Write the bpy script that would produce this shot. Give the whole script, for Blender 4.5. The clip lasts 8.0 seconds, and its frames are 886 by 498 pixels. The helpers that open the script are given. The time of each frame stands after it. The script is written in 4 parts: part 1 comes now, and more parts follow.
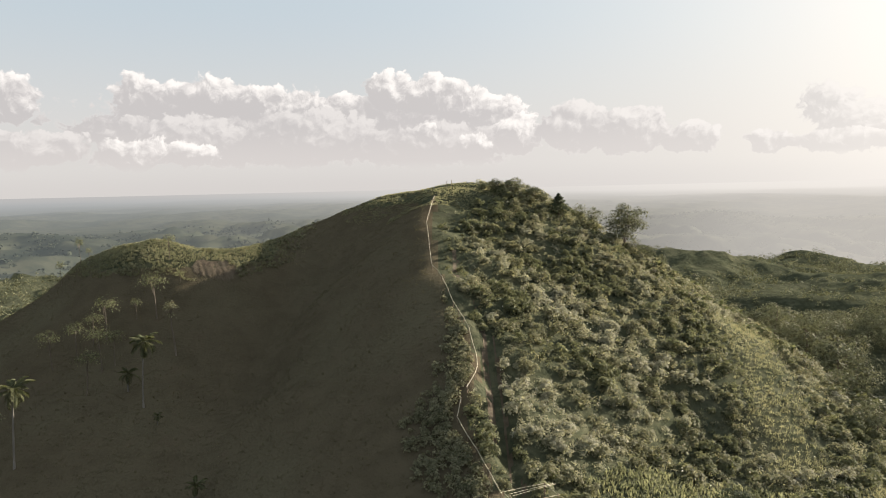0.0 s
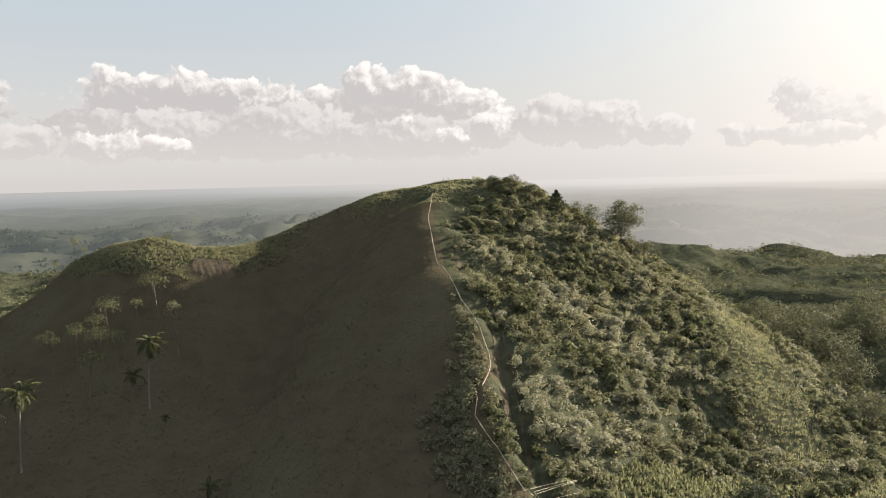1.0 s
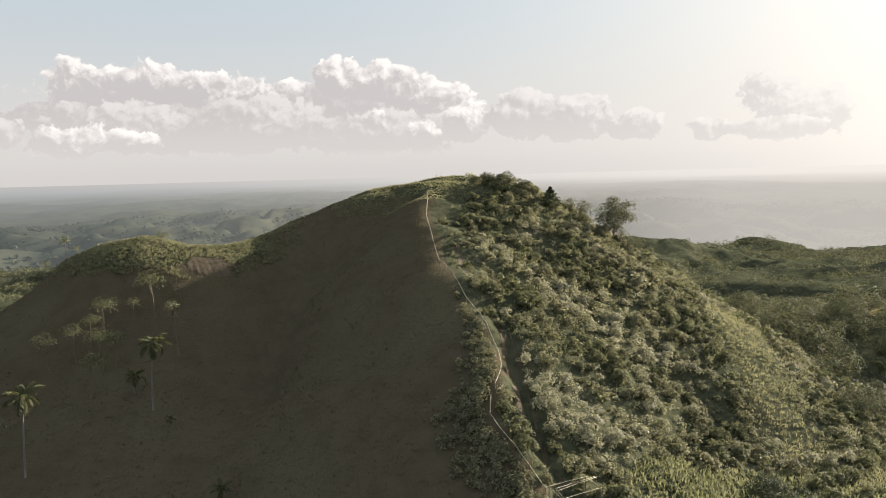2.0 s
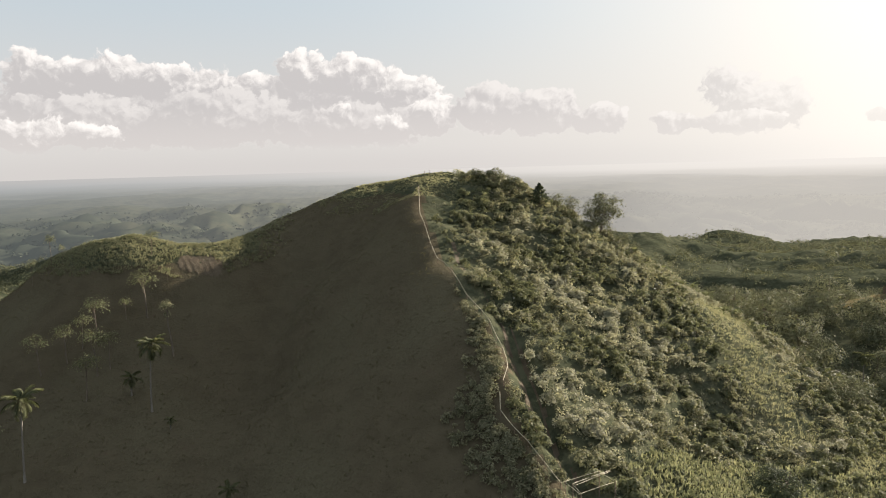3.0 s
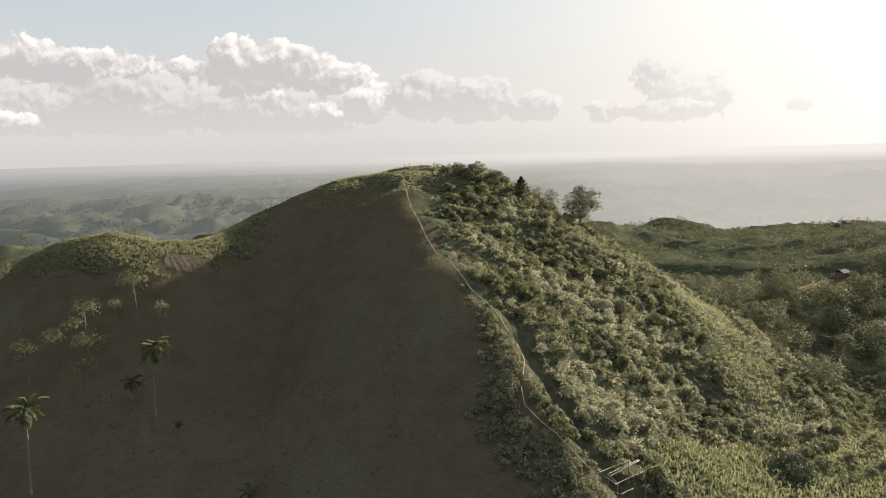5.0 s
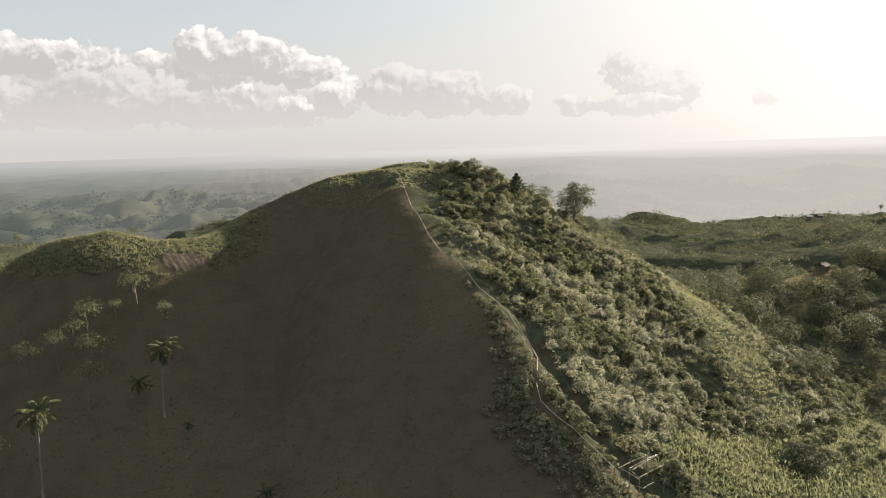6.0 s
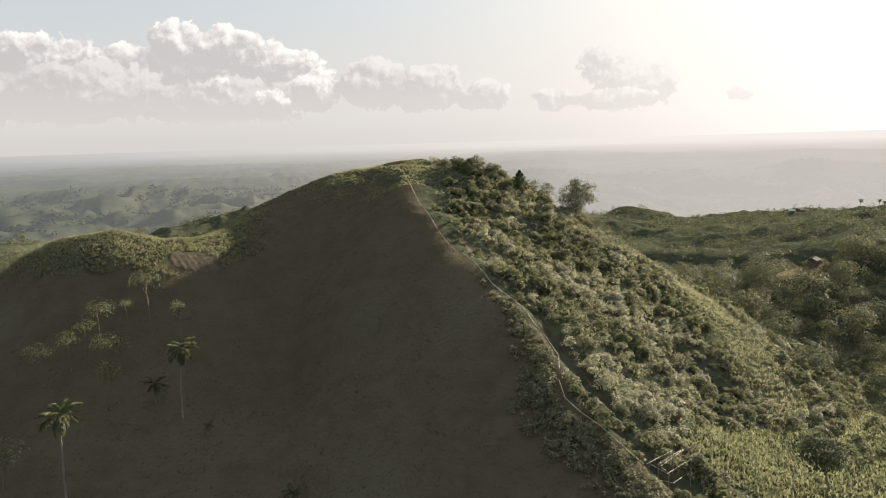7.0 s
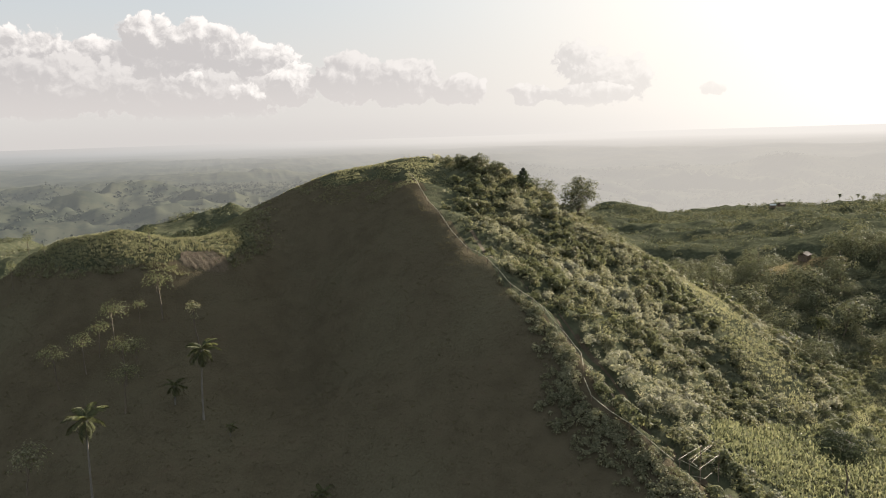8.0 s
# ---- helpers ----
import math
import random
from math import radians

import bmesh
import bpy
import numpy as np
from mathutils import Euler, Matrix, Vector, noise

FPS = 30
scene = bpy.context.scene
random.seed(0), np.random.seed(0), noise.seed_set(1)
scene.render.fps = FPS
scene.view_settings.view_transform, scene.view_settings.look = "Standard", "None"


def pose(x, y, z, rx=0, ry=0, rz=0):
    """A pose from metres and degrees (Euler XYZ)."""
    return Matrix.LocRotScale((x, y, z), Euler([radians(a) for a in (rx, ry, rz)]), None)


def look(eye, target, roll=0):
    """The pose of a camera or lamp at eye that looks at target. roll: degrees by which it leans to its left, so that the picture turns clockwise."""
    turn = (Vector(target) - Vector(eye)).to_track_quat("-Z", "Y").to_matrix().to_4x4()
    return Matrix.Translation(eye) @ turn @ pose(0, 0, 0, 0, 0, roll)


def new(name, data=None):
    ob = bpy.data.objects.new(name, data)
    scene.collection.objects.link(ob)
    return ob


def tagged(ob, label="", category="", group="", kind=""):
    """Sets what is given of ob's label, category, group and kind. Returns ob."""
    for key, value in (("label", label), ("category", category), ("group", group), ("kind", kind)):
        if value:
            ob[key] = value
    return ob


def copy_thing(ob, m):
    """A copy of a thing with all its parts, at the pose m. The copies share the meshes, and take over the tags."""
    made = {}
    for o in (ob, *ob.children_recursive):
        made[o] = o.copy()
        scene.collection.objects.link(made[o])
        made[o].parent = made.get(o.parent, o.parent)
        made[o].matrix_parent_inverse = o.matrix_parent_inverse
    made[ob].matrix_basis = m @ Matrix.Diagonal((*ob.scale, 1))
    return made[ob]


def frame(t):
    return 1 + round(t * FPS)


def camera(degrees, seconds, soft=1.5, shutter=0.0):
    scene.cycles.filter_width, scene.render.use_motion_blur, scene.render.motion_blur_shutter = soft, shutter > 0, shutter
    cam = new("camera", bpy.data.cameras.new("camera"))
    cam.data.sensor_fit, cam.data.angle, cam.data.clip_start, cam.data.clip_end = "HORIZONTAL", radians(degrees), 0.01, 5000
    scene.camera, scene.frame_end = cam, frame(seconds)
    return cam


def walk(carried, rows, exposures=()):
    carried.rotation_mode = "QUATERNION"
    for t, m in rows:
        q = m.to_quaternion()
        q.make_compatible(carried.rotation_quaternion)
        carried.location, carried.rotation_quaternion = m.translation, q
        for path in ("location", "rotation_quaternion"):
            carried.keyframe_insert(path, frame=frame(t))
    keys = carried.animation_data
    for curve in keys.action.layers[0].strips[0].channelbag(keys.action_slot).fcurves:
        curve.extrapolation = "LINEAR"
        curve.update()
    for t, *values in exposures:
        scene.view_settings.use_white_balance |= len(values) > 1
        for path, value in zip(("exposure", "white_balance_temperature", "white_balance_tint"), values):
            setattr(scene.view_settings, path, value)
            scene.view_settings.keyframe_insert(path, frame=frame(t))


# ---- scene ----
cam = camera(63.0, 8.0, soft=1.0)
METRES, EYE, TILT, LEAN, TURN = 50.0, 60.0, -5.2, 1.3, 0.0
ROWS = [
    (0.0, 0.0, 0.0, 0.0, -0.0, -0.0, -0.0),
    (0.5, -0.0548, -0.0024, 0.0077, -0.92, -0.25, 0.13),
    (1.0, -0.1093, -0.004, 0.0156, -1.81, -0.49, 0.27),
    (2.5, -0.2834, -0.0051, 0.0388, -5.24, -1.24, 0.69),
    (3.0, -0.3423, -0.0034, 0.0465, -6.57, -1.5, 0.85),
    (3.5, -0.4014, 0.0004, 0.0545, -7.88, -1.74, 1.01),
    (4.0, -0.4615, 0.006, 0.0624, -9.14, -1.99, 1.14),
    (4.5, -0.5223, 0.0123, 0.0704, -10.36, -2.25, 1.27),
    (6.0, -0.7095, 0.0376, 0.0964, -13.78, -3.03, 1.64),
    (6.5, -0.7735, 0.0493, 0.1055, -14.75, -3.29, 1.75),
    (7.0, -0.8397, 0.063, 0.1148, -15.47, -3.53, 1.81),
    (7.5, -0.9097, 0.0787, 0.125, -16.18, -3.77, 1.87),
    (8.0, -0.9819, 0.0962, 0.1357, -17.3, -4.0, 1.99),
]
walk(cam, [(t, pose(0, 0, EYE, TILT, LEAN, TURN) @ pose(METRES * x, METRES * y, METRES * z, 90 + pitch, roll, yaw)) for t, x, y, z, yaw, pitch, roll in ROWS],
     [(0.0, 1.6, 6650, 12), (8.0, 1.6, 6650, 12)])

# ---- sun and sky ----
SUN_AZIMUTH, SUN_ELEVATION = 59.0, 16.5     # degrees clockwise from north (+y), above the horizon
SUN = Vector((math.sin(radians(SUN_AZIMUTH)) * math.cos(radians(SUN_ELEVATION)), math.cos(radians(SUN_AZIMUTH)) * math.cos(radians(SUN_ELEVATION)), math.sin(radians(SUN_ELEVATION))))
sun_data = bpy.data.lights.new("sun", "SUN")
sun_data.energy, sun_data.angle, sun_data.color = 5.0, radians(0.6), (1.0, 0.92, 0.80)
sun = new("sun", sun_data)
sun.matrix_world = look(SUN * 900, (0, 0, 0))


class Nodes:
    """Short calls to wire up a node tree."""

    def __init__(self, tree):
        self.tree = tree

    def add(self, kind, **inputs):
        node = self.tree.nodes.new(kind)
        for key, value in inputs.items():
            self.put(node, key.replace("_", " "), value)
        return node

    def put(self, node, key, value):
        socket = node.inputs[int(key)] if key.isdigit() else node.inputs[key]
        if isinstance(value, bpy.types.NodeSocket):
            self.tree.links.new(value, socket)
        else:
            socket.default_value = value

    def math(self, op, a, b=0.0, c=0.0):
        node = self.tree.nodes.new("ShaderNodeMath")
        node.operation = op
        for i, v in enumerate((a, b, c)):
            self.put(node, str(i), v)
        return node.outputs[0]

    def vec(self, op, a, b=(0, 0, 0), out=0):
        node = self.tree.nodes.new("ShaderNodeVectorMath")
        node.operation = op
        self.put(node, "0", a)
        if op != "LENGTH":
            self.put(node, "1", b)
        return node.outputs["Value" if op in ("DOT_PRODUCT", "LENGTH") else "Vector"]

    def smooth(self, x, lo, hi, to_lo=0.0, to_hi=1.0):
        node = self.tree.nodes.new("ShaderNodeMapRange")
        node.interpolation_type = "SMOOTHSTEP"
        for key, v in (("Value", x), ("From Min", lo), ("From Max", hi), ("To Min", to_lo), ("To Max", to_hi)):
            self.put(node, key, v)
        return node.outputs[0]

    def mix(self, fac, a, b, blend="MIX"):
        node = self.tree.nodes.new("ShaderNodeMix")
        node.data_type, node.blend_type = "RGBA", blend
        for key, v in ((0, fac), (6, a), (7, b)):
            if isinstance(v, bpy.types.NodeSocket):
                self.tree.links.new(v, node.inputs[key])
            else:
                node.inputs[key].default_value = (*v, 1) if isinstance(v, tuple) and len(v) == 3 else v
        return node.outputs[2]

    def noise(self, vector, scale, detail=4.0, rough=0.55, distort=0.0):
        node = self.add("ShaderNodeTexNoise", Scale=scale, Detail=detail, Roughness=rough, Distortion=distort)
        if vector is not None:
            self.put(node, "Vector", vector)
        return node.outputs[0]


# cumulus bank, far lobes first: azimuth, elevation, half width and half height of each swelling, in degrees
CLOUDS = [(-50.0, 5.0, 9.0, 4.0), (-41.0, 4.5, 6.0, 3.6), (-35.0, 6.3, 2.9, 2.1), (-31.3, 6.4, 2.8, 1.8), (-35.0, 3.1, 3.9, 1.8), (-15.6, 4.3, 13.4, 3.3), (-22.1, 6.5, 2.3, 2.1), (-20.0, 6.5, 2.2, 1.6),
          (-17.0, 6.6, 3.2, 1.7), (-13.8, 6.3, 3.0, 1.7), (-10.7, 6.0, 3.5, 1.6), (-8.0, 5.9, 2.8, 1.4), (-1.3, 4.7, 7.2, 3.3), (-4.0, 7.3, 2.2, 1.6), (-1.1, 6.8, 3.3, 1.7), (1.9, 6.1, 3.0, 1.8),
          (4.1, 5.1, 2.9, 2.1), (-19.3, 3.7, 6.0, 2.0), (-9.8, 3.7, 6.3, 2.4), (-0.5, 3.0, 8.4, 2.0), (6.0, 3.6, 2.1, 1.9), (2.6, 2.9, 1.7, 1.3), (-1.2, 3.9, 1.1, 0.8), (-30.2, 3.0, 5.2, 1.5),
          (-22.5, 2.6, 3.8, 1.3), (-18.9, 2.4, 2.4, 0.9), (10.4, 4.1, 3.5, 2.1), (14.5, 3.7, 3.6, 2.0), (18.7, 3.0, 2.6, 1.4), (24.3, 2.5, 2.1, 1.0), (28.0, 4.7, 2.2, 1.7), (30.3, 3.3, 3.7, 2.0),
          (28.4, 2.3, 3.3, 1.0), (37.6, 2.3, 1.0, 0.7)]


def cloud_bank(n, place, elevation):
    """How much cloud covers each way, and how far it is lit from 0 to 1, lobe over lobe."""
    warp = n.add("ShaderNodeTexNoise", Vector=place, Scale=0.5, Detail=4.0, Roughness=0.55).outputs["Color"]
    curl = n.vec("ADD", place, n.vec("MULTIPLY", n.vec("SUBTRACT", warp, (0.5, 0.5, 0.5)), (1.8, 1.3, 0)))

    def billow(at):
        cells = n.add("ShaderNodeTexVoronoi", Vector=at, Scale=0.75, Detail=3.0, Roughness=0.55, Lacunarity=2.3)
        cells.feature, cells.inputs["Smoothness"].default_value = "SMOOTH_F1", 0.5
        return n.math("SUBTRACT", 0.55, cells.outputs[0])

    heap = n.math("ADD", billow(curl), n.math("MULTIPLY", n.math("SUBTRACT", n.noise(place, 1.3, 6.0, 0.6), 0.5), 0.8))
    behind = billow(n.vec("ADD", curl, (0.30, 0.38, 0)))
    relief = n.math("SUBTRACT", billow(curl), behind)
    soft = n.noise(place, 0.35, 4.0, 0.5)
    cover, lit = None, None
    for a, e, ra, re in CLOUDS:
        off = n.vec("MULTIPLY", n.vec("SUBTRACT", curl, (a, e, 0)), (1 / ra, 1 / re, 0))
        edge = n.math("SUBTRACT", 1.0, n.vec("LENGTH", off))
        own = n.smooth(n.math("MULTIPLY_ADD", heap, 0.42, edge), -0.16, -0.02)
        up = n.math("MULTIPLY_ADD", relief, 0.9, n.vec("DOT_PRODUCT", off, (0.34, 0.80, 0)))
        up = n.math("MULTIPLY_ADD", soft, 0.9, up)
        own_lit = n.smooth(up, 0.25, 1.35, 0.0, (0.45 if ra > 5 else 1.0) * (0.6 if a > 8 else 1.0))
        if cover is None:
            cover, lit = own, own_lit
            continue
        cover = n.math("MAXIMUM", cover, own)
        lit = n.math("ADD", n.math("MULTIPLY", lit, n.math("SUBTRACT", 1.0, own)), n.math("MULTIPLY", own_lit, own))
    return n.math("MULTIPLY", cover, n.smooth(elevation, 1.0, 1.9)), lit


def make_sky():
    world = bpy.data.worlds.new("sky")
    world.use_nodes = True
    scene.world = world
    n = Nodes(world.node_tree)
    for node in list(n.tree.nodes):
        n.tree.nodes.remove(node)
    way = n.vec("NORMALIZE", n.add("ShaderNodeTexCoord").outputs["Generated"])
    x, y, z = n.add("ShaderNodeSeparateXYZ", Vector=way).outputs
    azimuth = n.math("MULTIPLY", n.math("ARCTAN2", x, y), 180 / math.pi)
    elevation = n.math("MULTIPLY", n.math("ARCSINE", z), 180 / math.pi)
    sky = n.tree.nodes.new("ShaderNodeTexSky")
    sky.sky_type, sky.sun_disc = "NISHITA", False
    sky.sun_elevation, sky.sun_rotation = radians(SUN_ELEVATION), radians(SUN_AZIMUTH)
    sky.altitude, sky.air_density, sky.dust_density, sky.ozone_density = 300, 1.0, 4.0, 1.0
    clear = n.vec("SCALE", sky.outputs[0])
    clear.node.inputs["Scale"].default_value = 0.10
    # bright moist air round the sun and along the horizon
    toward = n.math("MAXIMUM", n.vec("DOT_PRODUCT", way, tuple(SUN)), 0.0)
    glow = n.math("ADD", n.math("MULTIPLY", n.math("POWER", toward, 10.0), 0.9), n.math("MULTIPLY", n.math("POWER", toward, 4.0), 0.55))
    # a thin high veil of cloud over the whole sky, and pale haze along the horizon
    air = n.mix(0.8, clear, (0.55, 0.645, 0.705))
    low = n.smooth(n.math("ABSOLUTE", elevation), 1.0, 15.0, 1.0, 0.0)
    air = n.mix(n.math("MULTIPLY", low, 0.85), air, (0.65, 0.628, 0.60))
    air = n.mix(n.smooth(elevation, 1.8, -0.4, 0.0, 0.8), air, (0.58, 0.565, 0.55))
    air = n.mix(n.math("MINIMUM", glow, 1.0), air, (1.05, 1.01, 0.935))
    # clouds
    place = n.add("ShaderNodeCombineXYZ", X=azimuth, Y=elevation).outputs[0]
    cover, lit = cloud_bank(n, place, elevation)
    body = n.mix(n.smooth(elevation, 1.5, 5.5), (0.600, 0.580, 0.567), (0.525, 0.514, 0.513))
    body = n.mix(lit, body, (0.93, 0.905, 0.875))
    body = n.mix(n.math("MINIMUM", n.math("MULTIPLY", glow, 0.55), 1.0), body, (1.06, 1.03, 0.96))
    thin = n.smooth(glow, 0.25, 0.95, 0.97, 0.6)
    colour = n.mix(n.math("MULTIPLY", cover, thin), air, body)
    back = n.add("ShaderNodeBackground", Color=colour, Strength=0.375)
    n.add("ShaderNodeOutputWorld", Surface=back.outputs[0])


make_sky()


# ---- materials ----
def material(name):
    mat = bpy.data.materials.new(name)
    mat.use_nodes = True
    n = Nodes(mat.node_tree)
    for node in list(n.tree.nodes):
        n.tree.nodes.remove(node)
    return mat, n


def finish(n, colour, rough=0.9, bump=None, bump_size=0.1, metal=0.0, sheen=0.2):
    shader = n.add("ShaderNodeBsdfPrincipled", Roughness=rough, Metallic=metal)
    n.put(shader, "Specular IOR Level", sheen)
    n.put(shader, "Base Color", colour)
    if bump is not None:
        n.put(shader, "Normal", n.add("ShaderNodeBump", Height=bump, Strength=0.8, Distance=bump_size).outputs[0])
    n.add("ShaderNodeOutputMaterial", Surface=shader.outputs[0])


def leaf_material(name, dark, light, dry, gloss=0.45, rough=0.42, through_light=0.35):
    """Foliage: every leaf its own green, some dry, with light coming through."""
    mat, n = material(name)
    own = n.add("ShaderNodeNewGeometry").outputs["Random Per Island"]
    whole = n.add("ShaderNodeObjectInfo").outputs["Random"]
    where = n.add("ShaderNodeNewGeometry").outputs["Position"]
    patch = n.noise(where, 0.14, 3.0)
    colour = n.mix(n.smooth(n.math("ADD", n.math("MULTIPLY", own, 0.6), n.math("MULTIPLY", patch, 0.7)), 0.30, 1.0), dark, light)
    colour = n.mix(n.smooth(n.math("ADD", n.math("MULTIPLY", n.noise(where, 0.06, 2.0), 1.0), n.math("MULTIPLY", own, 0.25)), 0.68, 0.95, 0.0, 0.5), colour, dry)
    colour = n.mix(n.math("MULTIPLY", whole, 0.35), colour, light)
    front = n.add("ShaderNodeBsdfPrincipled", Roughness=rough)
    n.put(front, "Specular IOR Level", gloss)
    n.put(front, "Base Color", colour)
    inner = n.add("ShaderNodeBsdfTranslucent", Color=n.mix(1.0, colour, (1.30, 1.27, 0.95), "MULTIPLY"))
    both = n.add("ShaderNodeMixShader", Fac=through_light)
    n.put(both, "1", front.outputs[0])
    n.put(both, "2", inner.outputs[0])
    n.add("ShaderNodeOutputMaterial", Surface=both.outputs[0])
    return mat


def ground_material(name="hill_ground", lush=False):
    mat, n = material(name)
    where = n.add("ShaderNodeNewGeometry").outputs["Position"]
    wide, mid, fine = n.noise(where, 0.03, 4.0), n.noise(where, 0.25, 4.0), n.noise(where, 2.2, 5.0, 0.65)
    green = n.mix(n.smooth(mid, 0.3, 0.7), (0.074, 0.061, 0.040), (0.091, 0.076, 0.050))
    straw = n.mix(fine, (0.086, 0.075, 0.049), (0.108, 0.096, 0.062))
    colour = n.mix(n.smooth(n.math("ADD", n.math("MULTIPLY", wide, 0.7), n.math("MULTIPLY", fine, 0.4)), 0.52, 0.72), green, straw)
    if lush:
        green = n.mix(n.smooth(mid, 0.3, 0.7), (0.053, 0.056, 0.033), (0.088, 0.089, 0.056))
        colour = n.mix(n.smooth(n.math("ADD", n.math("MULTIPLY", wide, 0.7), n.math("MULTIPLY", fine, 0.4)), 0.54, 0.74, 0.0, 0.7), green, (0.108, 0.104, 0.070))
        tussock = n.math("ADD", n.math("MULTIPLY", n.noise(where, 0.55, 5.0, 0.7), 0.8), n.math("MULTIPLY", n.noise(where, 0.11, 3.0), 0.35))
        colour = n.mix(n.smooth(tussock, 0.52, 0.66, 0.0, 0.85), colour, (0.042, 0.048, 0.030))
    soil = n.mix(fine, (0.064, 0.047, 0.033), (0.092, 0.070, 0.049))
    colour = n.mix(n.smooth(n.math("ADD", n.math("MULTIPLY", mid, 0.6), n.math("MULTIPLY", fine, 0.5)), 0.62, 0.74, 0.0, 0.25 if lush else 0.8), colour, soil)
    relief = n.math("ADD", n.math("MULTIPLY", fine, 0.6), mid)
    finish(n, colour, 1.0, relief, 0.5, sheen=0.0)
    return mat


def soil_material():
    mat, n = material("bare_soil")
    where = n.add("ShaderNodeNewGeometry").outputs["Position"]
    mid, fine = n.noise(where, 0.5, 4.0), n.noise(where, 5.0, 5.0, 0.65)
    colour = n.mix(n.smooth(mid, 0.3, 0.7), (0.066, 0.050, 0.034), (0.108, 0.086, 0.060))
    colour = n.mix(n.smooth(fine, 0.5, 0.75, 0, 0.6), colour, (0.14, 0.12, 0.092))
    finish(n, colour, 0.95, fine, 0.12, sheen=0.1)
    return mat


def bark_material(name, dark, light):
    mat, n = material(name)
    where = n.add("ShaderNodeNewGeometry").outputs["Position"]
    grain = n.noise(n.vec("MULTIPLY", where, (6, 6, 1.4)), 1.0, 5.0, 0.65)
    finish(n, n.mix(grain, dark, light), 0.85, grain, 0.04)
    return mat


def plain_material(name, dark, light, scale=3.0, rough=0.7, metal=0.0):
    mat, n = material(name)
    where = n.add("ShaderNodeNewGeometry").outputs["Position"]
    grain = n.noise(where, scale, 5.0, 0.65)
    finish(n, n.mix(n.smooth(grain, 0.3, 0.7), dark, light), rough, grain, 0.02, metal)
    return mat


def distance_material(trees=False):
    """The far plain and its hills, with bright moist air painted on as emission."""
    mat, n = material("far_trees_painted_haze" if trees else "far_plain_painted_haze")
    where = n.add("ShaderNodeNewGeometry").outputs["Position"]
    x, y, z = n.add("ShaderNodeSeparateXYZ", Vector=where).outputs
    flat = n.add("ShaderNodeCombineXYZ", X=x, Y=y).outputs[0]
    far = n.vec("LENGTH", flat)
    woods = n.smooth(n.noise(n.vec("MULTIPLY", flat, (0.0035, 0.0035, 0)), 1.0, 8.0, 0.62), 0.42, 0.60)
    strips = n.smooth(n.noise(n.vec("MULTIPLY", flat, (0.012, 0.006, 0)), 1.0, 6.0, 0.65), 0.40, 0.66)
    land = n.mix(woods, (0.066, 0.068, 0.044), (0.040, 0.047, 0.034))
    land = n.mix(n.math("MULTIPLY", strips, 0.4), land, (0.10, 0.095, 0.066))
    scrub = n.smooth(n.noise(n.vec("MULTIPLY", flat, (0.045, 0.045, 0)), 1.0, 5.0, 0.65), 0.45, 0.62)
    land = n.mix(n.math("MULTIPLY", scrub, 0.75), land, (0.040, 0.047, 0.034))
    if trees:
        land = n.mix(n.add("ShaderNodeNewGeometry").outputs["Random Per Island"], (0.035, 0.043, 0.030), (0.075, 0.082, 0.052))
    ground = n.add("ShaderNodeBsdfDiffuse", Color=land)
    # painted haze colour: brighter with distance and toward the sun's azimuth
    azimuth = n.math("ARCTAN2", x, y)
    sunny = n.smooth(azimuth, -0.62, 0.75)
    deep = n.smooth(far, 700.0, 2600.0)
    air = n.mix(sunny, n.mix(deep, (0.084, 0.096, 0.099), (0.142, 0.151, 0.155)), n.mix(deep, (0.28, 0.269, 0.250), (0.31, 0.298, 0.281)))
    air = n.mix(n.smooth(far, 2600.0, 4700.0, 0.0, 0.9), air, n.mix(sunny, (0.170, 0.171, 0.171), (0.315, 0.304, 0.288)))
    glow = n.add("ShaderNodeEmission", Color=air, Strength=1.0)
    # share of glowing haze over the land colour, by distance and azimuth
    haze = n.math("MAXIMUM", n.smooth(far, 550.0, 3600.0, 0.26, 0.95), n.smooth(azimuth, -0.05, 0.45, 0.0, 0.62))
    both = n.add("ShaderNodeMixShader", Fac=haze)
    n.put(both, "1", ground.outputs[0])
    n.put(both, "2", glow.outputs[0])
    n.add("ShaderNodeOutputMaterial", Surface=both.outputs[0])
    return mat


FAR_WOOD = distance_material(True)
LUSH = ground_material("valley_grass", True)
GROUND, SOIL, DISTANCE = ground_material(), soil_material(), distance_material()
SHRUB = leaf_material("shrub_leaves", (0.092, 0.094, 0.057), (0.275, 0.265, 0.178), (0.30, 0.28, 0.21), 0.06, 0.6, 0.46)
PALE_SHRUB = leaf_material("silvery_shrub_leaves", (0.17, 0.166, 0.120), (0.34, 0.33, 0.255), (0.36, 0.34, 0.27), 0.06, 0.6, 0.46)
DEEP_SHRUB = leaf_material("deep_green_shrub_leaves", (0.066, 0.072, 0.040), (0.190, 0.192, 0.112), (0.20, 0.19, 0.12), 0.05, 0.6, 0.44)
GRASS = leaf_material("grass_blades", (0.140, 0.141, 0.090), (0.245, 0.237, 0.160), (0.27, 0.25, 0.18), 0.06, 0.7, 0.5)
TREE_LEAF = leaf_material("tree_leaves", (0.058, 0.063, 0.036), (0.195, 0.193, 0.120), (0.17, 0.162, 0.10), 0.03, 0.65, 0.20)
DARK_LEAF = leaf_material("dark_leaves", (0.035, 0.042, 0.026), (0.075, 0.085, 0.05), (0.10, 0.10, 0.06), 0.03, 0.65, 0.2)
CONIFER_LEAF = leaf_material("conifer_needles", (0.040, 0.050, 0.030), (0.075, 0.085, 0.048), (0.09, 0.09, 0.05), 0.1, 0.6, 0.25)
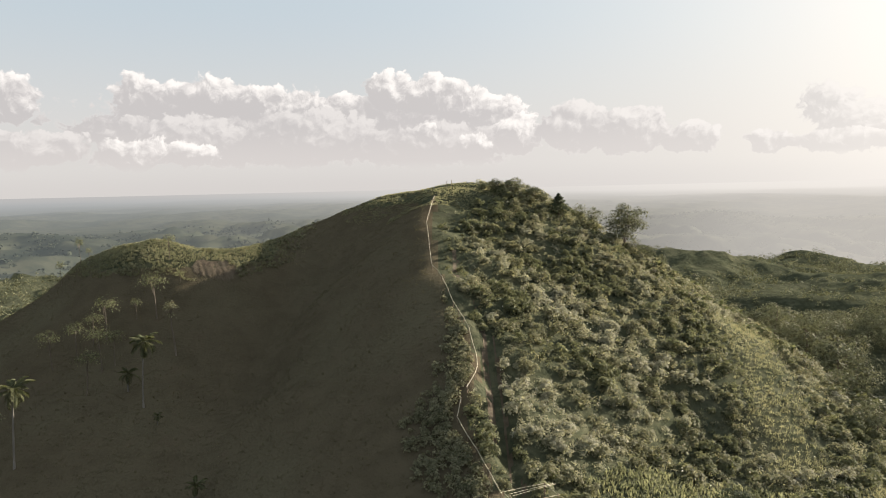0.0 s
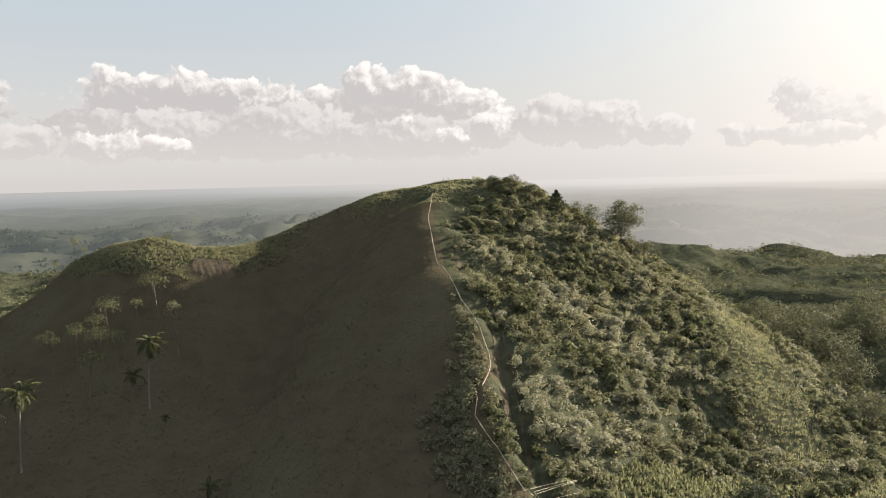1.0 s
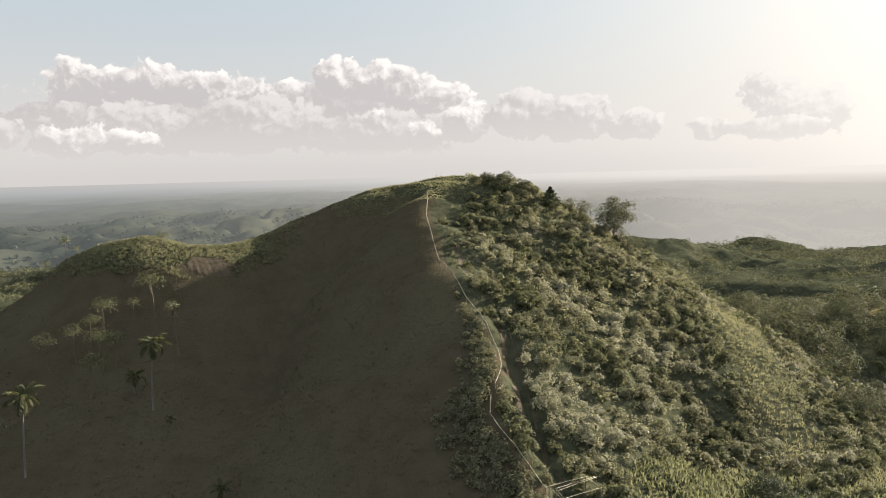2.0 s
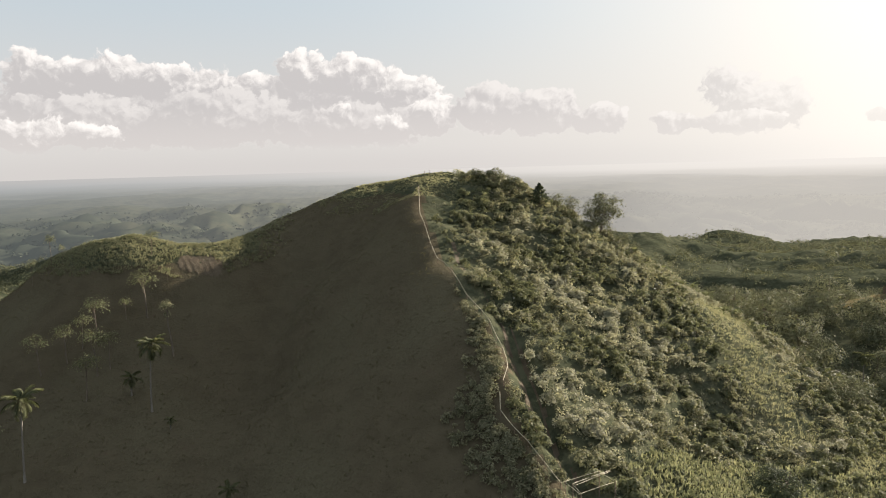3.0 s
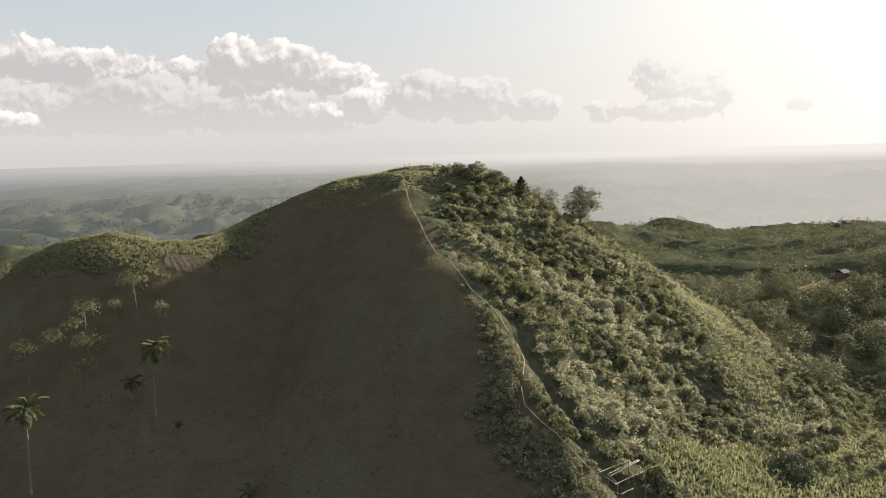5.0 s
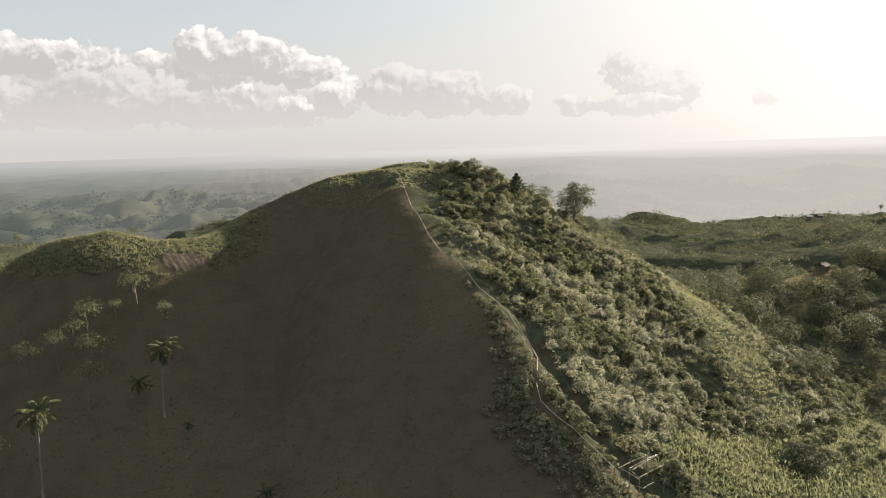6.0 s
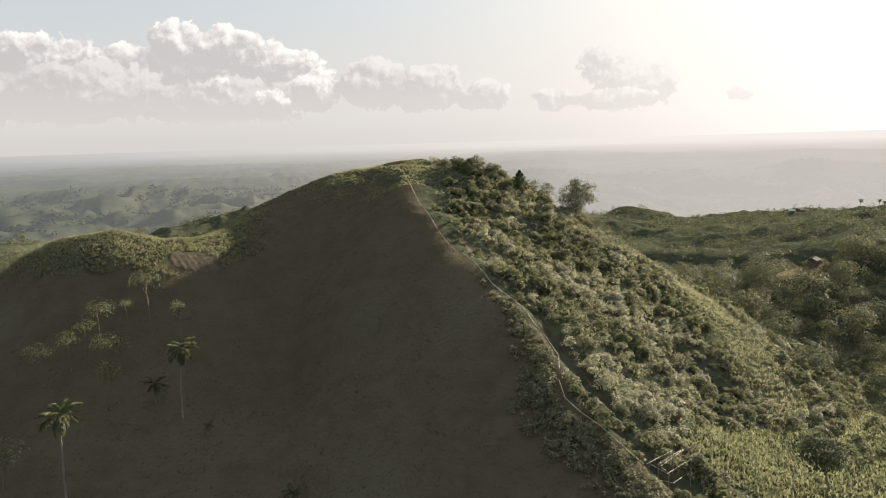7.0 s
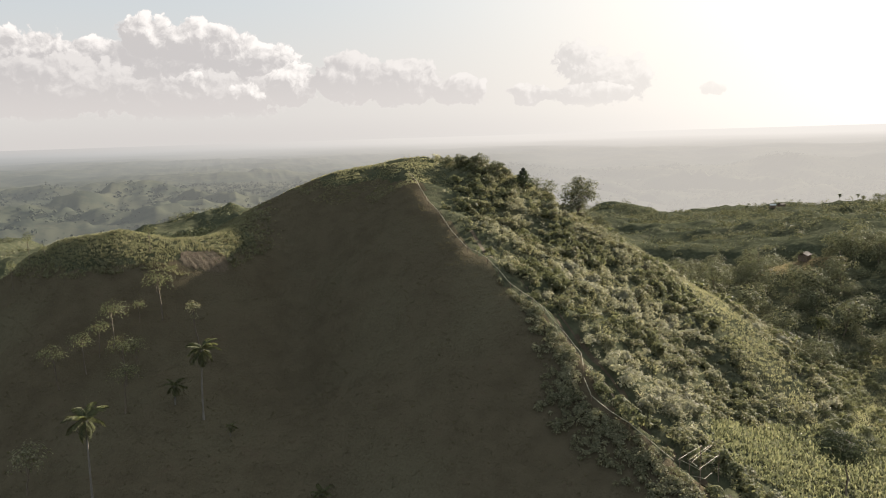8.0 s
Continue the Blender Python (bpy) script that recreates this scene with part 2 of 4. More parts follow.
PALM_LEAF = leaf_material("palm_fronds", (0.07, 0.078, 0.042), (0.15, 0.155, 0.085), (0.21, 0.19, 0.12), 0.08, 0.6, 0.45)
CORN_LEAF = leaf_material("corn_leaves", (0.105, 0.113, 0.068), (0.250, 0.252, 0.162), (0.24, 0.225, 0.15), 0.03, 0.65, 0.4)
BARK = bark_material("tree_bark", (0.06, 0.045, 0.033), (0.20, 0.165, 0.13))
PALM_BARK = bark_material("palm_bark", (0.10, 0.088, 0.072), (0.22, 0.20, 0.175))
BAMBOO = plain_material("weathered_bamboo", (0.22, 0.195, 0.135), (0.36, 0.325, 0.235), 2.0, 0.6)
OLD_WOOD = plain_material("old_wood", (0.09, 0.065, 0.045), (0.20, 0.15, 0.11), 4.0, 0.85)

# ---- the lie of the land ----
def hash01(ix, iy, seed):
    n = (ix.astype(np.int64) * 374761393 + iy.astype(np.int64) * 668265263 + seed * 1442695041) & 0xFFFFFFFF
    n = ((n ^ (n >> 13)) * 1274126177) & 0xFFFFFFFF
    return ((n ^ (n >> 16)) & 0xFFFF) / 65535.0


def value_noise(x, y, scale, seed):
    """Smooth noise from -1 to 1 with cells of that many metres."""
    x, y = np.asarray(x, float) / scale, np.asarray(y, float) / scale
    ix, iy = np.floor(x), np.floor(y)
    u, v = x - ix, y - iy
    u, v = u * u * u * (u * (6 * u - 15) + 10), v * v * v * (v * (6 * v - 15) + 10)
    a, b = hash01(ix, iy, seed), hash01(ix + 1, iy, seed)
    c, d = hash01(ix, iy + 1, seed), hash01(ix + 1, iy + 1, seed)
    return 2 * ((a + (b - a) * u) * (1 - v) + (c + (d - c) * u) * v) - 1


def fbm(x, y, scale, seed, octaves=4):
    total, amp = 0, 1.0
    for o in range(octaves):
        total = total + amp * value_noise(x, y, scale / 2.03 ** o, seed + 17 * o)
        amp *= 0.5
    return total


def smax(a, b, k):
    return np.maximum(a, b) + np.maximum(k - np.abs(a - b), 0) ** 2 / (4 * k)


def step(x, lo, hi):
    t = np.clip((x - lo) / (hi - lo), 0, 1)
    return t * t * (3 - 2 * t)


def ridge(x, y, line, left, right, round_top, curve=0.0):
    """Height of a ridge whose crest runs along line; left and right are the fall on either side of it."""
    best = np.full(np.shape(x), -1e9)
    for (x0, y0, z0), (x1, y1, z1) in zip(line, line[1:]):
        dx, dy = x1 - x0, y1 - y0
        t = np.clip(((x - x0) * dx + (y - y0) * dy) / (dx * dx + dy * dy), 0, 1)
        ex, ey = x - x0 - t * dx, y - y0 - t * dy
        d = np.hypot(ex, ey)
        side = np.clip((dx * ey - dy * ex) / (np.hypot(dx, dy) * np.maximum(d, 0.01)), -1, 1) * 0.5 + 0.5
        fall = right + (left - right) * side
        best = np.maximum(best, z0 + t * (z1 - z0) - fall * (np.sqrt(d * d + round_top ** 2) - round_top) - curve * d * d)
    return best


SPUR = [(7, 206, 58.8), (1, 190, 58.2), (-2, 178, 56.2), (-4, 160, 51.0), (-3, 140, 43.8), (0, 125, 37.6), (3, 107, 31.2), (3, 92, 26.2), (4.5, 80, 22.8), (5, 62, 17), (6, 30, 8)]
SHOULDER = [(7, 206, 58.8), (-12, 209, 56.8), (-22, 217, 52.4), (-33, 204, 48.2), (-43, 187, 46.2), (-52, 177, 45.2), (-60, 173, 45.5), (-70, 175, 47.5), (-81, 182, 45.5), (-88, 176, 38.8), (-97, 168, 27.5), (-110, 160, 14), (-125, 152, 3)]
SUMMIT = [(-23, 209, 51.9), (-14, 207, 55.6), (-7, 205, 57.8), (1, 203, 58.9), (9, 200, 58.2)]
PLATEAU = [(-44, 180, 44.6), (-53, 171, 43.7), (-63, 168, 44.0), (-73, 171, 45.4), (-83, 177, 43.8)]
NOSE = [(-62, 160, 36), (-60, 140, 25.5), (-62, 118, 14.5), (-66, 95, 6)]
EAST = [(7, 206, 58.8), (18, 196, 55), (29, 186, 47), (46, 188, 40), (60, 188, 26), (76, 184, 11), (95, 180, 4)]
FLANK = [(18, 190, 53.5), (33, 166, 40), (45, 145, 27.5), (55, 132, 16.5), (66, 122, 7)]
HUT_SPUR = [(112, 200, 11), (140, 207, 15), (160, 217, 15.5), (185, 205, 21), (230, 190, 26)]
WOOD_SPUR = [(118, 172, 9), (145, 182, 14.5), (190, 180, 18.5), (260, 160, 21)]
GORGE_RIM = [(96, 330, 2), (140, 309, 8), (172, 284, 9.5), (200, 262, 12), (240, 255, 16), (330, 250, 22)]
GORGE = [(60, 312, 0), (88, 304, 0), (128, 285, 0), (158, 262, 0), (188, 242, 0), (235, 236, 0), (320, 232, 0)]
FAR_HILLS = [(330, 1180, -4), (440, 1120, 4), (560, 1060, -6), (700, 1010, 2), (860, 960, 4), (1100, 900, 12)]
KNOB = [(-95, 352, 12), (-66, 342, 22), (-38, 346, 23), (-10, 356, 12)]
FAR_RIM = [(180, 590, -16), (290, 510, -12), (405, 450, 0), (510, 375, 7), (700, 320, 16)]


def height(x, y):
    x, y = np.asarray(x, float), np.asarray(y, float)
    r = np.hypot(x, y)
    # valley floor, lower to the north, then a wide plain that climbs to the horizon
    base = 9.0 - 0.035 * np.clip(y - 150, 0, 500) - 0.035 * np.clip(x, -40, 100) * step(y, 300, 100)
    base = base - 7 * step(-x, 60, 220) * step(y, 60, 160) * step(y, 900, 300)
    roll = step(np.hypot(x - 20, y - 140), 130, 330)
    base = base + roll * (8 * fbm(x, y, 150, 5, 5) + 5 * (1 - np.abs(fbm(x, y, 60, 9, 3))))
    base = base + step(r, 500, 1100) * (8 * (1 - np.abs(fbm(x, y, 330, 31, 5))) - 5)
    base = base + step(r, 380, 700) * step(r, 1500, 1050) * 15 * (1 - 2 * np.abs(fbm(x, y, 140, 51, 2)))
    far = np.clip((r - 1300) / 3400, 0, 1)
    base = base * (1 - step(r, 1300, 3000)) + 20 * far ** 1.1 + step(r, 1200, 2000) * (1 - far) * 5 * fbm(x, y, 420, 77, 4)
    side = step(x, -150, 350) * 2 - 1
    base = base - (6 * side + 10) * step(r, 400, 700) * step(r, 2200, 1300)
    # corn field on a level bench
    bench = 13.6 - 0.10 * np.clip(x - 30, -10, 70) - 0.45 * np.clip(np.hypot((x - 45) / 1.5, y - 92) - 24, 0, 60)
    h = smax(base, bench, 4)
    h = smax(h, ridge(x, y, HUT_SPUR, 0.5, 0.5, 8), 6)
    h = smax(h, ridge(x, y, WOOD_SPUR, 0.35, 0.5, 10), 6)
    h = smax(h, ridge(x, y, GORGE_RIM, 0.12, 0.75, 8), 5)
    h = h - 9 * np.exp(-(ridge(x, y, GORGE, 1, 1, 0.1) / 17) ** 2)
    h = smax(h, ridge(x, y, FAR_RIM, 0.10, 0.22, 20), 8)
    h = smax(h, ridge(x, y, FAR_HILLS, 0.2, 0.22, 25) + 7 * fbm(x, y, 120, 41, 4), 10)
    h = smax(h, ridge(x, y, KNOB, 0.4, 0.4, 12), 8)
    # knolls and runnels of the rolling country
    h = h + step(np.hypot(x - 20, y - 140), 150, 320) * step(r, 1500, 900) * (3.0 * (1 - 2 * np.abs(fbm(x, y, 44, 12, 3))) + 0.5 * fbm(x, y, 11, 14, 3))
    hill = np.maximum(ridge(x, y, SPUR[:6], 0.33, 0.56, 5, 0.008), ridge(x, y, SPUR[5:], 0.63, 0.56, 5))
    hill = smax(hill, ridge(x, y, SUMMIT, 0.5, 0.42, 16, 0.004), 3)
    hill = smax(hill, ridge(x, y, SHOULDER, 0.71, 0.55, 4), 5)
    hill = smax(hill, ridge(x, y, PLATEAU, 0.8, 0.8, 12, 0.02), 2)
    hill = smax(hill, ridge(x, y, NOSE, 0.4, 0.4, 8), 4)
    hill = smax(hill, ridge(x, y, EAST, 0.6, 0.82, 6), 4)
    hill = smax(hill, ridge(x, y, FLANK, 0.62, 0.58, 8), 12)
    hill = hill + (0.4 + 0.7 * step(x, -45, -5)) * fbm(x, y, 26, 3, 3) * step(hill, 8, 20)
    hill = hill + 2.0 * np.exp(-((x - 28) / 12) ** 2 - ((y - 129) / 16) ** 2)
    h = smax(h, hill, 5)
    # worn gully beside the railing
    gx = np.interp(y, [70, 80, 87, 90, 95, 100, 106, 119, 130, 140, 178], [12, 10.2, 8.7, 7.8, 7.1, 6.9, 6.6, 7.2, 5, 2, 1])
    h = h - 1.9 * np.exp(-((x - gx) / 1.5) ** 2) * step(y, 72, 84) * step(y, 150, 110)
    return h + 0.18 * fbm(x, y, 4.5, 8, 2)


def height_at(x, y):
    return float(height(np.array([x]), np.array([y]))[0])



def link_mesh(name, verts, faces, mat, parent=None, smooth=False):
    """One mesh object from arrays; faces all have the same number of corners."""
    mesh = bpy.data.meshes.new(name)
    verts, faces = np.asarray(verts, np.float32), np.asarray(faces, np.int32)
    corners = faces.shape[1]
    mesh.vertices.add(len(verts))
    mesh.vertices.foreach_set("co", verts.ravel())
    mesh.loops.add(faces.size)
    mesh.loops.foreach_set("vertex_index", faces.ravel())
    mesh.polygons.add(len(faces))
    mesh.polygons.foreach_set("loop_start", np.arange(0, faces.size, corners, dtype=np.int32))
    mesh.polygons.foreach_set("use_smooth", np.full(len(faces), smooth))
    mesh.update(calc_edges=True)
    mesh.materials.append(mat)
    ob = new(name, mesh)
    ob.parent = parent
    return ob


def axis(near_lo, near_hi, cell, lo, hi, grow_lo, grow_hi):
    """Grid lines: even cells in the middle, growing outwards."""
    mid = list(np.arange(near_lo, near_hi + cell / 2, cell))
    up, c = [mid[-1]], cell
    while up[-1] < hi:
        c *= grow_hi
        up.append(up[-1] + c)
    down, c = [mid[0]], cell
    while down[-1] > lo:
        c *= grow_lo
        down.append(down[-1] - c)
    return np.array(down[:0:-1] + mid + up[1:])


xs = axis(-130, 190, 1.3, -4800, 4800, 1.034, 1.034)
ys = axis(40, 260, 1.3, -4800, 4800, 1.09, 1.026)
gx_, gy_ = np.meshgrid(xs, ys)
gz_ = height(gx_, gy_)
land = np.stack([gx_, gy_, gz_], -1).reshape(-1, 3)
ids = np.arange(land.shape[0]).reshape(gx_.shape)
quads = np.stack([ids[:-1, :-1], ids[:-1, 1:], ids[1:, 1:], ids[1:, :-1]], -1).reshape(-1, 4)
mid_r = np.hypot(land[quads, 0].mean(1), land[quads, 1].mean(1))
near = mid_r < 640
near_faces, far_faces = quads[near], quads[~near]


def used(faces):
    keep, back = np.unique(faces, return_inverse=True)
    return land[keep], back.reshape(faces.shape)


ground = link_mesh("ground", *used(near_faces), GROUND, smooth=True)
ground.data.materials.append(LUSH)
cx, cy = land[near_faces, 0].mean(1), land[near_faces, 1].mean(1)
cz = land[near_faces, 2].mean(1)
soft_edge = 9 * fbm(cx, cy, 20, 91, 3)
lush = (cx > np.interp(cy, [80, 96, 111, 140, 175, 190], [8, 2.5, 5.5, -1.5, -2, -2]) + 0.15 * soft_edge) | (np.hypot(cx + 30, cy - 140) > 118 + soft_edge) | ((cz > 54.5 + 0.1 * soft_edge) & (cy > 180) & (cx > -22)) | ((cx < -46 + 0.8 * soft_edge) & (cz > 41.6 + 0.15 * soft_edge))
ground.data.polygons.foreach_set("material_index", lush.astype(np.int32))
tagged(ground, "grassy hill and rolling green valleys with worn soil", "ground", kind="structure")
tagged(link_mesh("backdrop", *used(far_faces), DISTANCE, smooth=True), "far plain reaching the horizon, haze painted in", "backdrop", kind="structure")


def mesh_height(x, y):
    """Height on the ground sheet itself, whose cells are wide far off."""
    x, y = np.atleast_1d(np.asarray(x, float)), np.atleast_1d(np.asarray(y, float))
    i, j = np.clip(np.searchsorted(xs, x) - 1, 0, len(xs) - 2), np.clip(np.searchsorted(ys, y) - 1, 0, len(ys) - 2)
    u, v = (x - xs[i]) / (xs[i + 1] - xs[i]), (y - ys[j]) / (ys[j + 1] - ys[j])
    return (gz_[j, i] * (1 - u) + gz_[j, i + 1] * u) * (1 - v) + (gz_[j + 1, i] * (1 - u) + gz_[j + 1, i + 1] * u) * v


# ---- plants ----
rng = np.random.default_rng(7)


def unit(v):
    return v / np.maximum(np.linalg.norm(v, axis=-1, keepdims=True), 1e-6)


def leaf_quads(centre, facing, length, width, seed, droop=0.0):
    """Pointed leaves: one four-cornered blade at each centre, turned at random about its facing."""
    g = np.random.default_rng(seed)
    facing = unit(facing)
    u = unit(np.cross(facing, g.normal(size=facing.shape)))
    u[:, 2] -= droop
    u = unit(u)
    v = unit(np.cross(facing, u))
    l, w = np.asarray(length).reshape(-1, 1) / 2, np.asarray(width).reshape(-1, 1) / 2
    corners = np.stack([centre - u * l, centre + v * w + u * l * 0.15, centre + u * l - facing * l * 0.25, centre - v * w + u * l * 0.15], 1)
    return corners.reshape(-1, 3)


def quad_faces(verts):
    return np.arange(len(verts)).reshape(-1, 4)


def puffs(centre, radius, squash, leaves, leaf, seed, shell=0.55, jitter=0.45):
    """Leaves on the upper shells of many rounded clumps (centre: n x 3, radius: n)."""
    g = np.random.default_rng(seed)
    n = len(centre)
    way = unit(g.normal(size=(n, leaves, 3)))
    way[..., 2] = np.where(way[..., 2] < -0.35, -way[..., 2], way[..., 2])
    depth = g.uniform(shell, 1.08, (n, leaves, 1))
    where = centre[:, None, :] + way * depth * radius[:, None, None] * np.array([1, 1, squash])
    facing = way + np.array([0, 0, 0.5]) + jitter * g.normal(size=way.shape) * 0.6
    size = leaf * g.uniform(0.6, 1.35, n * leaves) * np.repeat(np.clip(radius / radius.mean(), 0.75, 1.3), leaves)
    return leaf_quads(where.reshape(-1, 3), facing.reshape(-1, 3), size, size * g.uniform(0.45, 0.75, n * leaves), seed + 1)


def blades(root, tall, wide, count, spread, seed):
    """Tufts of grass: count bent blades from each root."""
    g = np.random.default_rng(seed)
    n = len(root)
    turn = g.uniform(0, 2 * math.pi, (n, count))
    lean = g.uniform(0.15, 0.75, (n, count))
    h = (tall[:, None] * g.uniform(0.6, 1.2, (n, count)))[..., None]
    out = np.stack([np.cos(turn), np.sin(turn), 0 * turn], -1)
    side = np.stack([-np.sin(turn), np.cos(turn), 0 * turn], -1)
    start = root[:, None, :] + out * spread * g.uniform(0, 1, (n, count, 1)) - np.array([0, 0, 0.08])
    mid = start + out * h * lean[..., None] * 0.35 + np.array([0, 0, 1]) * h * 0.6
    tip = start + out * h * lean[..., None] + np.array([0, 0, 1]) * h * (1 - 0.3 * lean[..., None])
    w = wide * g.uniform(0.7, 1.3, (n, count, 1))
    return np.stack([start - side * w * 0.4, mid - side * w * 0.5, tip, mid + side * w * 0.5], 2).reshape(-1, 3)


def tube(path, radii, sides=7):
    """Rings along a path joined into a tapered tube, as quads with a closed tip."""
    path, verts = np.asarray(path, float), []
    ways = unit(np.gradient(path, axis=0))
    ref = np.array([1.0, 0.13, 0.07])
    for p, d, r in zip(path, ways, radii):
        a = unit(np.cross(d, ref))
        b = np.cross(d, a)
        for k in range(sides):
            t = 2 * math.pi * k / sides
            verts.append(p + r * (a * math.cos(t) + b * math.sin(t)))
    faces = []
    for i in range(len(path) - 1):
        for k in range(sides):
            a, b = i * sides + k, i * sides + (k + 1) % sides
            faces.append((a, b, b + sides, a + sides))
    top = (len(path) - 1) * sides
    for base in (0, top):
        for k in range(1, sides - 1, 2):
            faces.append((base, base + k, base + k + 1, base + (k + 2) % sides))
    return np.array(verts), np.array(faces)


def join(pieces):
    verts, faces, n = [], [], 0
    for v, f in pieces:
        verts.append(v)
        faces.append(f + n)
        n += len(v)
    return np.concatenate(verts), np.concatenate(faces)


def bent(start, end, sag, steps, g, wobble=0.05):
    """A path from start to end that bows and wavers a little."""
    start, end = np.asarray(start, float), np.asarray(end, float)
    t = np.linspace(0, 1, steps)[:, None]
    size = np.linalg.norm(end - start)
    way = start + (end - start) * t + np.array([0, 0, 1.0]) * sag * size * np.sin(math.pi * t)
    off = g.normal(size=(steps, 3)) * wobble * size
    off[0] = off[-1] = 0
    return way + off


def tree(name, label, tall, wide, crown_from, seed, leaves=700, leaf=0.4, clumps=26, leaf_mat=None, squash=0.8, category="tree", bark=None, flat=1.0, limbs=3):
    """A tree: tapered trunk with limbs, and a crown of leaf clumps round the limbs' ends."""
    g = np.random.default_rng(seed)
    ob = tagged(new(name), label, category)
    bark = bark or BARK
    fork = np.array([g.normal() * 0.05 * tall, g.normal() * 0.05 * tall, tall * (crown_from + 0.1)])
    r0 = 0.013 * tall + 0.03
    top = fork + np.array([g.normal() * 0.05 * tall, g.normal() * 0.05 * tall, tall * (0.9 - crown_from - 0.1)])
    trunk = np.concatenate([bent((0, 0, -0.4), fork, 0, 5, g, 0.02), bent(fork, top, 0, 4, g, 0.04)[1:]])
    pieces = [tube(trunk, np.linspace(r0, r0 * 0.25, len(trunk)))]
    middle, half = tall * (1 + crown_from) / 2, tall * (1 - crown_from) / 2
    ends = unit(g.normal(size=(clumps, 3))) * (g.uniform(0.35, 0.9, (clumps, 1)) ** 0.7)
    ends = ends * np.array([wide / 2, wide / 2, half * flat]) * 0.82 + np.array([fork[0], fork[1], middle])
    for e in ends[::limbs]:
        s = trunk[g.integers(3, len(trunk) - 1)]
        p = bent(s, e, 0.06, 5, g, 0.04)
        pieces.append(tube(p, np.linspace(r0 * 0.42, r0 * 0.07, 5), 5))
    link_mesh("trunk", *join(pieces), bark, ob, True)
    radius = wide * g.uniform(0.15, 0.27, clumps) * min(1.5, (26 / clumps) ** 0.5)
    v = puffs(ends, radius, squash, max(6, leaves // clumps), leaf, seed + 5, 0.72, 0.16)
    link_mesh("crown", v, quad_faces(v), leaf_mat or TREE_LEAF, ob)
    return ob


def conifer(name, label, tall, wide, seed):
    g = np.random.default_rng(seed)
    ob = tagged(new(name), label, "tree")
    link_mesh("trunk", *tube([(0, 0, -0.3), (0, 0, tall * 0.5), (0.03, 0.02, tall * 0.97)], [0.14, 0.08, 0.02]), BARK, ob, True)
    k = 1000
    up = g.uniform(0.08, 1, k) ** 0.85
    reach = wide / 2 * (1.04 - up) * np.sqrt(g.uniform(0.15, 1, k)) * (1 + 0.25 * np.sin(up * 40))
    turn = g.uniform(0, 2 * math.pi, k)
    way = np.stack([np.cos(turn), np.sin(turn), 0 * turn], -1)
    where = way * reach[:, None] + np.array([0, 0, 1.0]) * (up * tall)[:, None]
    v = leaf_quads(where, way * 0.4 + np.array([0, 0, 1.0]) + 0.4 * g.normal(size=way.shape), 0.75 * g.uniform(0.7, 1.3, k), 0.30, seed, 0.3)
    link_mesh("crown", v, quad_faces(v), CONIFER_LEAF, ob)
    return ob


def frond_mesh(long, seed, pairs=15):
    """One feather-shaped palm leaf along +x from its stalk: arched rib with hanging leaflets."""
    g = np.random.default_rng(seed)
    t = np.linspace(0, 1, 9)
    rib = np.stack([long * (t - 0.12 * t ** 3), 0 * t, long * (0.30 * t - 0.62 * t ** 2)], -1)
    pieces = [tube(rib, np.linspace(0.045, 0.008, 9), 4)]
    corners = []
    for s in np.linspace(0.16, 0.98, pairs):
        p = np.array([np.interp(s, t, rib[:, k]) for k in range(3)])
        for side in (-1, 1):
            l = long * (0.30 * math.sin(math.pi * (0.12 + 0.8 * s)) + 0.05) * g.uniform(0.85, 1.15)
            tip = p + np.array([0.45 * l, side * 0.72 * l, -0.50 * l * g.uniform(0.6, 1.3)])
            w = np.array([0.07, 0, 0.02]) * long / 3
            corners.append([p - w, p + w, (p + tip) / 2 + w * 1.3 + (0, 0, 0.1 * l), tip])
            corners.append([p - w, (p + tip) / 2 + w * 1.3 + (0, 0, 0.1 * l), tip, (p + tip) / 2 - w * 1.3 + (0, 0, 0.08 * l)])
    v = np.array(corners).reshape(-1, 3)
    return join(pieces + [(v, quad_faces(v))])


def palm(label, tall, long, fronds, seed, lean=(0.6, 0.3)):
    """A coconut palm: thin leaning trunk and a head of separate fronds."""
    g = np.random.default_rng(seed)
    ob = tagged(new("palm_tree"), label, "palm tree")
    t = np.linspace(0, 1, 9)
    path = np.stack([lean[0] * t ** 2, lean[1] * t ** 2, tall * t - 0.4 * (1 - t)], -1)
    link_mesh("trunk", *tube(path, 0.17 - 0.07 * t + 0.07 * (t < 0.05), 8), PALM_BARK, ob, True)
    shapes = [link_mesh("frond", *frond_mesh(long * f, seed + i), PALM_LEAF, ob) for i, f in enumerate((1.0, 0.9, 1.08))]
    heads = []
    for i in range(fronds):
        leaf = shapes[i] if i < 3 else new("frond", shapes[i % 3].data)
        leaf.parent = ob
        tier = i / fronds
        leaf.matrix_basis = pose(*path[-1], g.normal() * 12, 55 * tier * tier * 1.6 - 48 * (1 - tier) + g.normal() * 6, 137.5 * i + g.normal() * 9)
    husk = unit(g.normal(size=(9, 3))) * 0.22 + path[-1] - (0, 0, 0.25)
    v = puffs(husk, np.full(9, 0.15), 1.0, 8, 0.16, seed)
    link_mesh("nut_cluster", v, quad_faces(v), PALM_BARK, ob)
    return ob


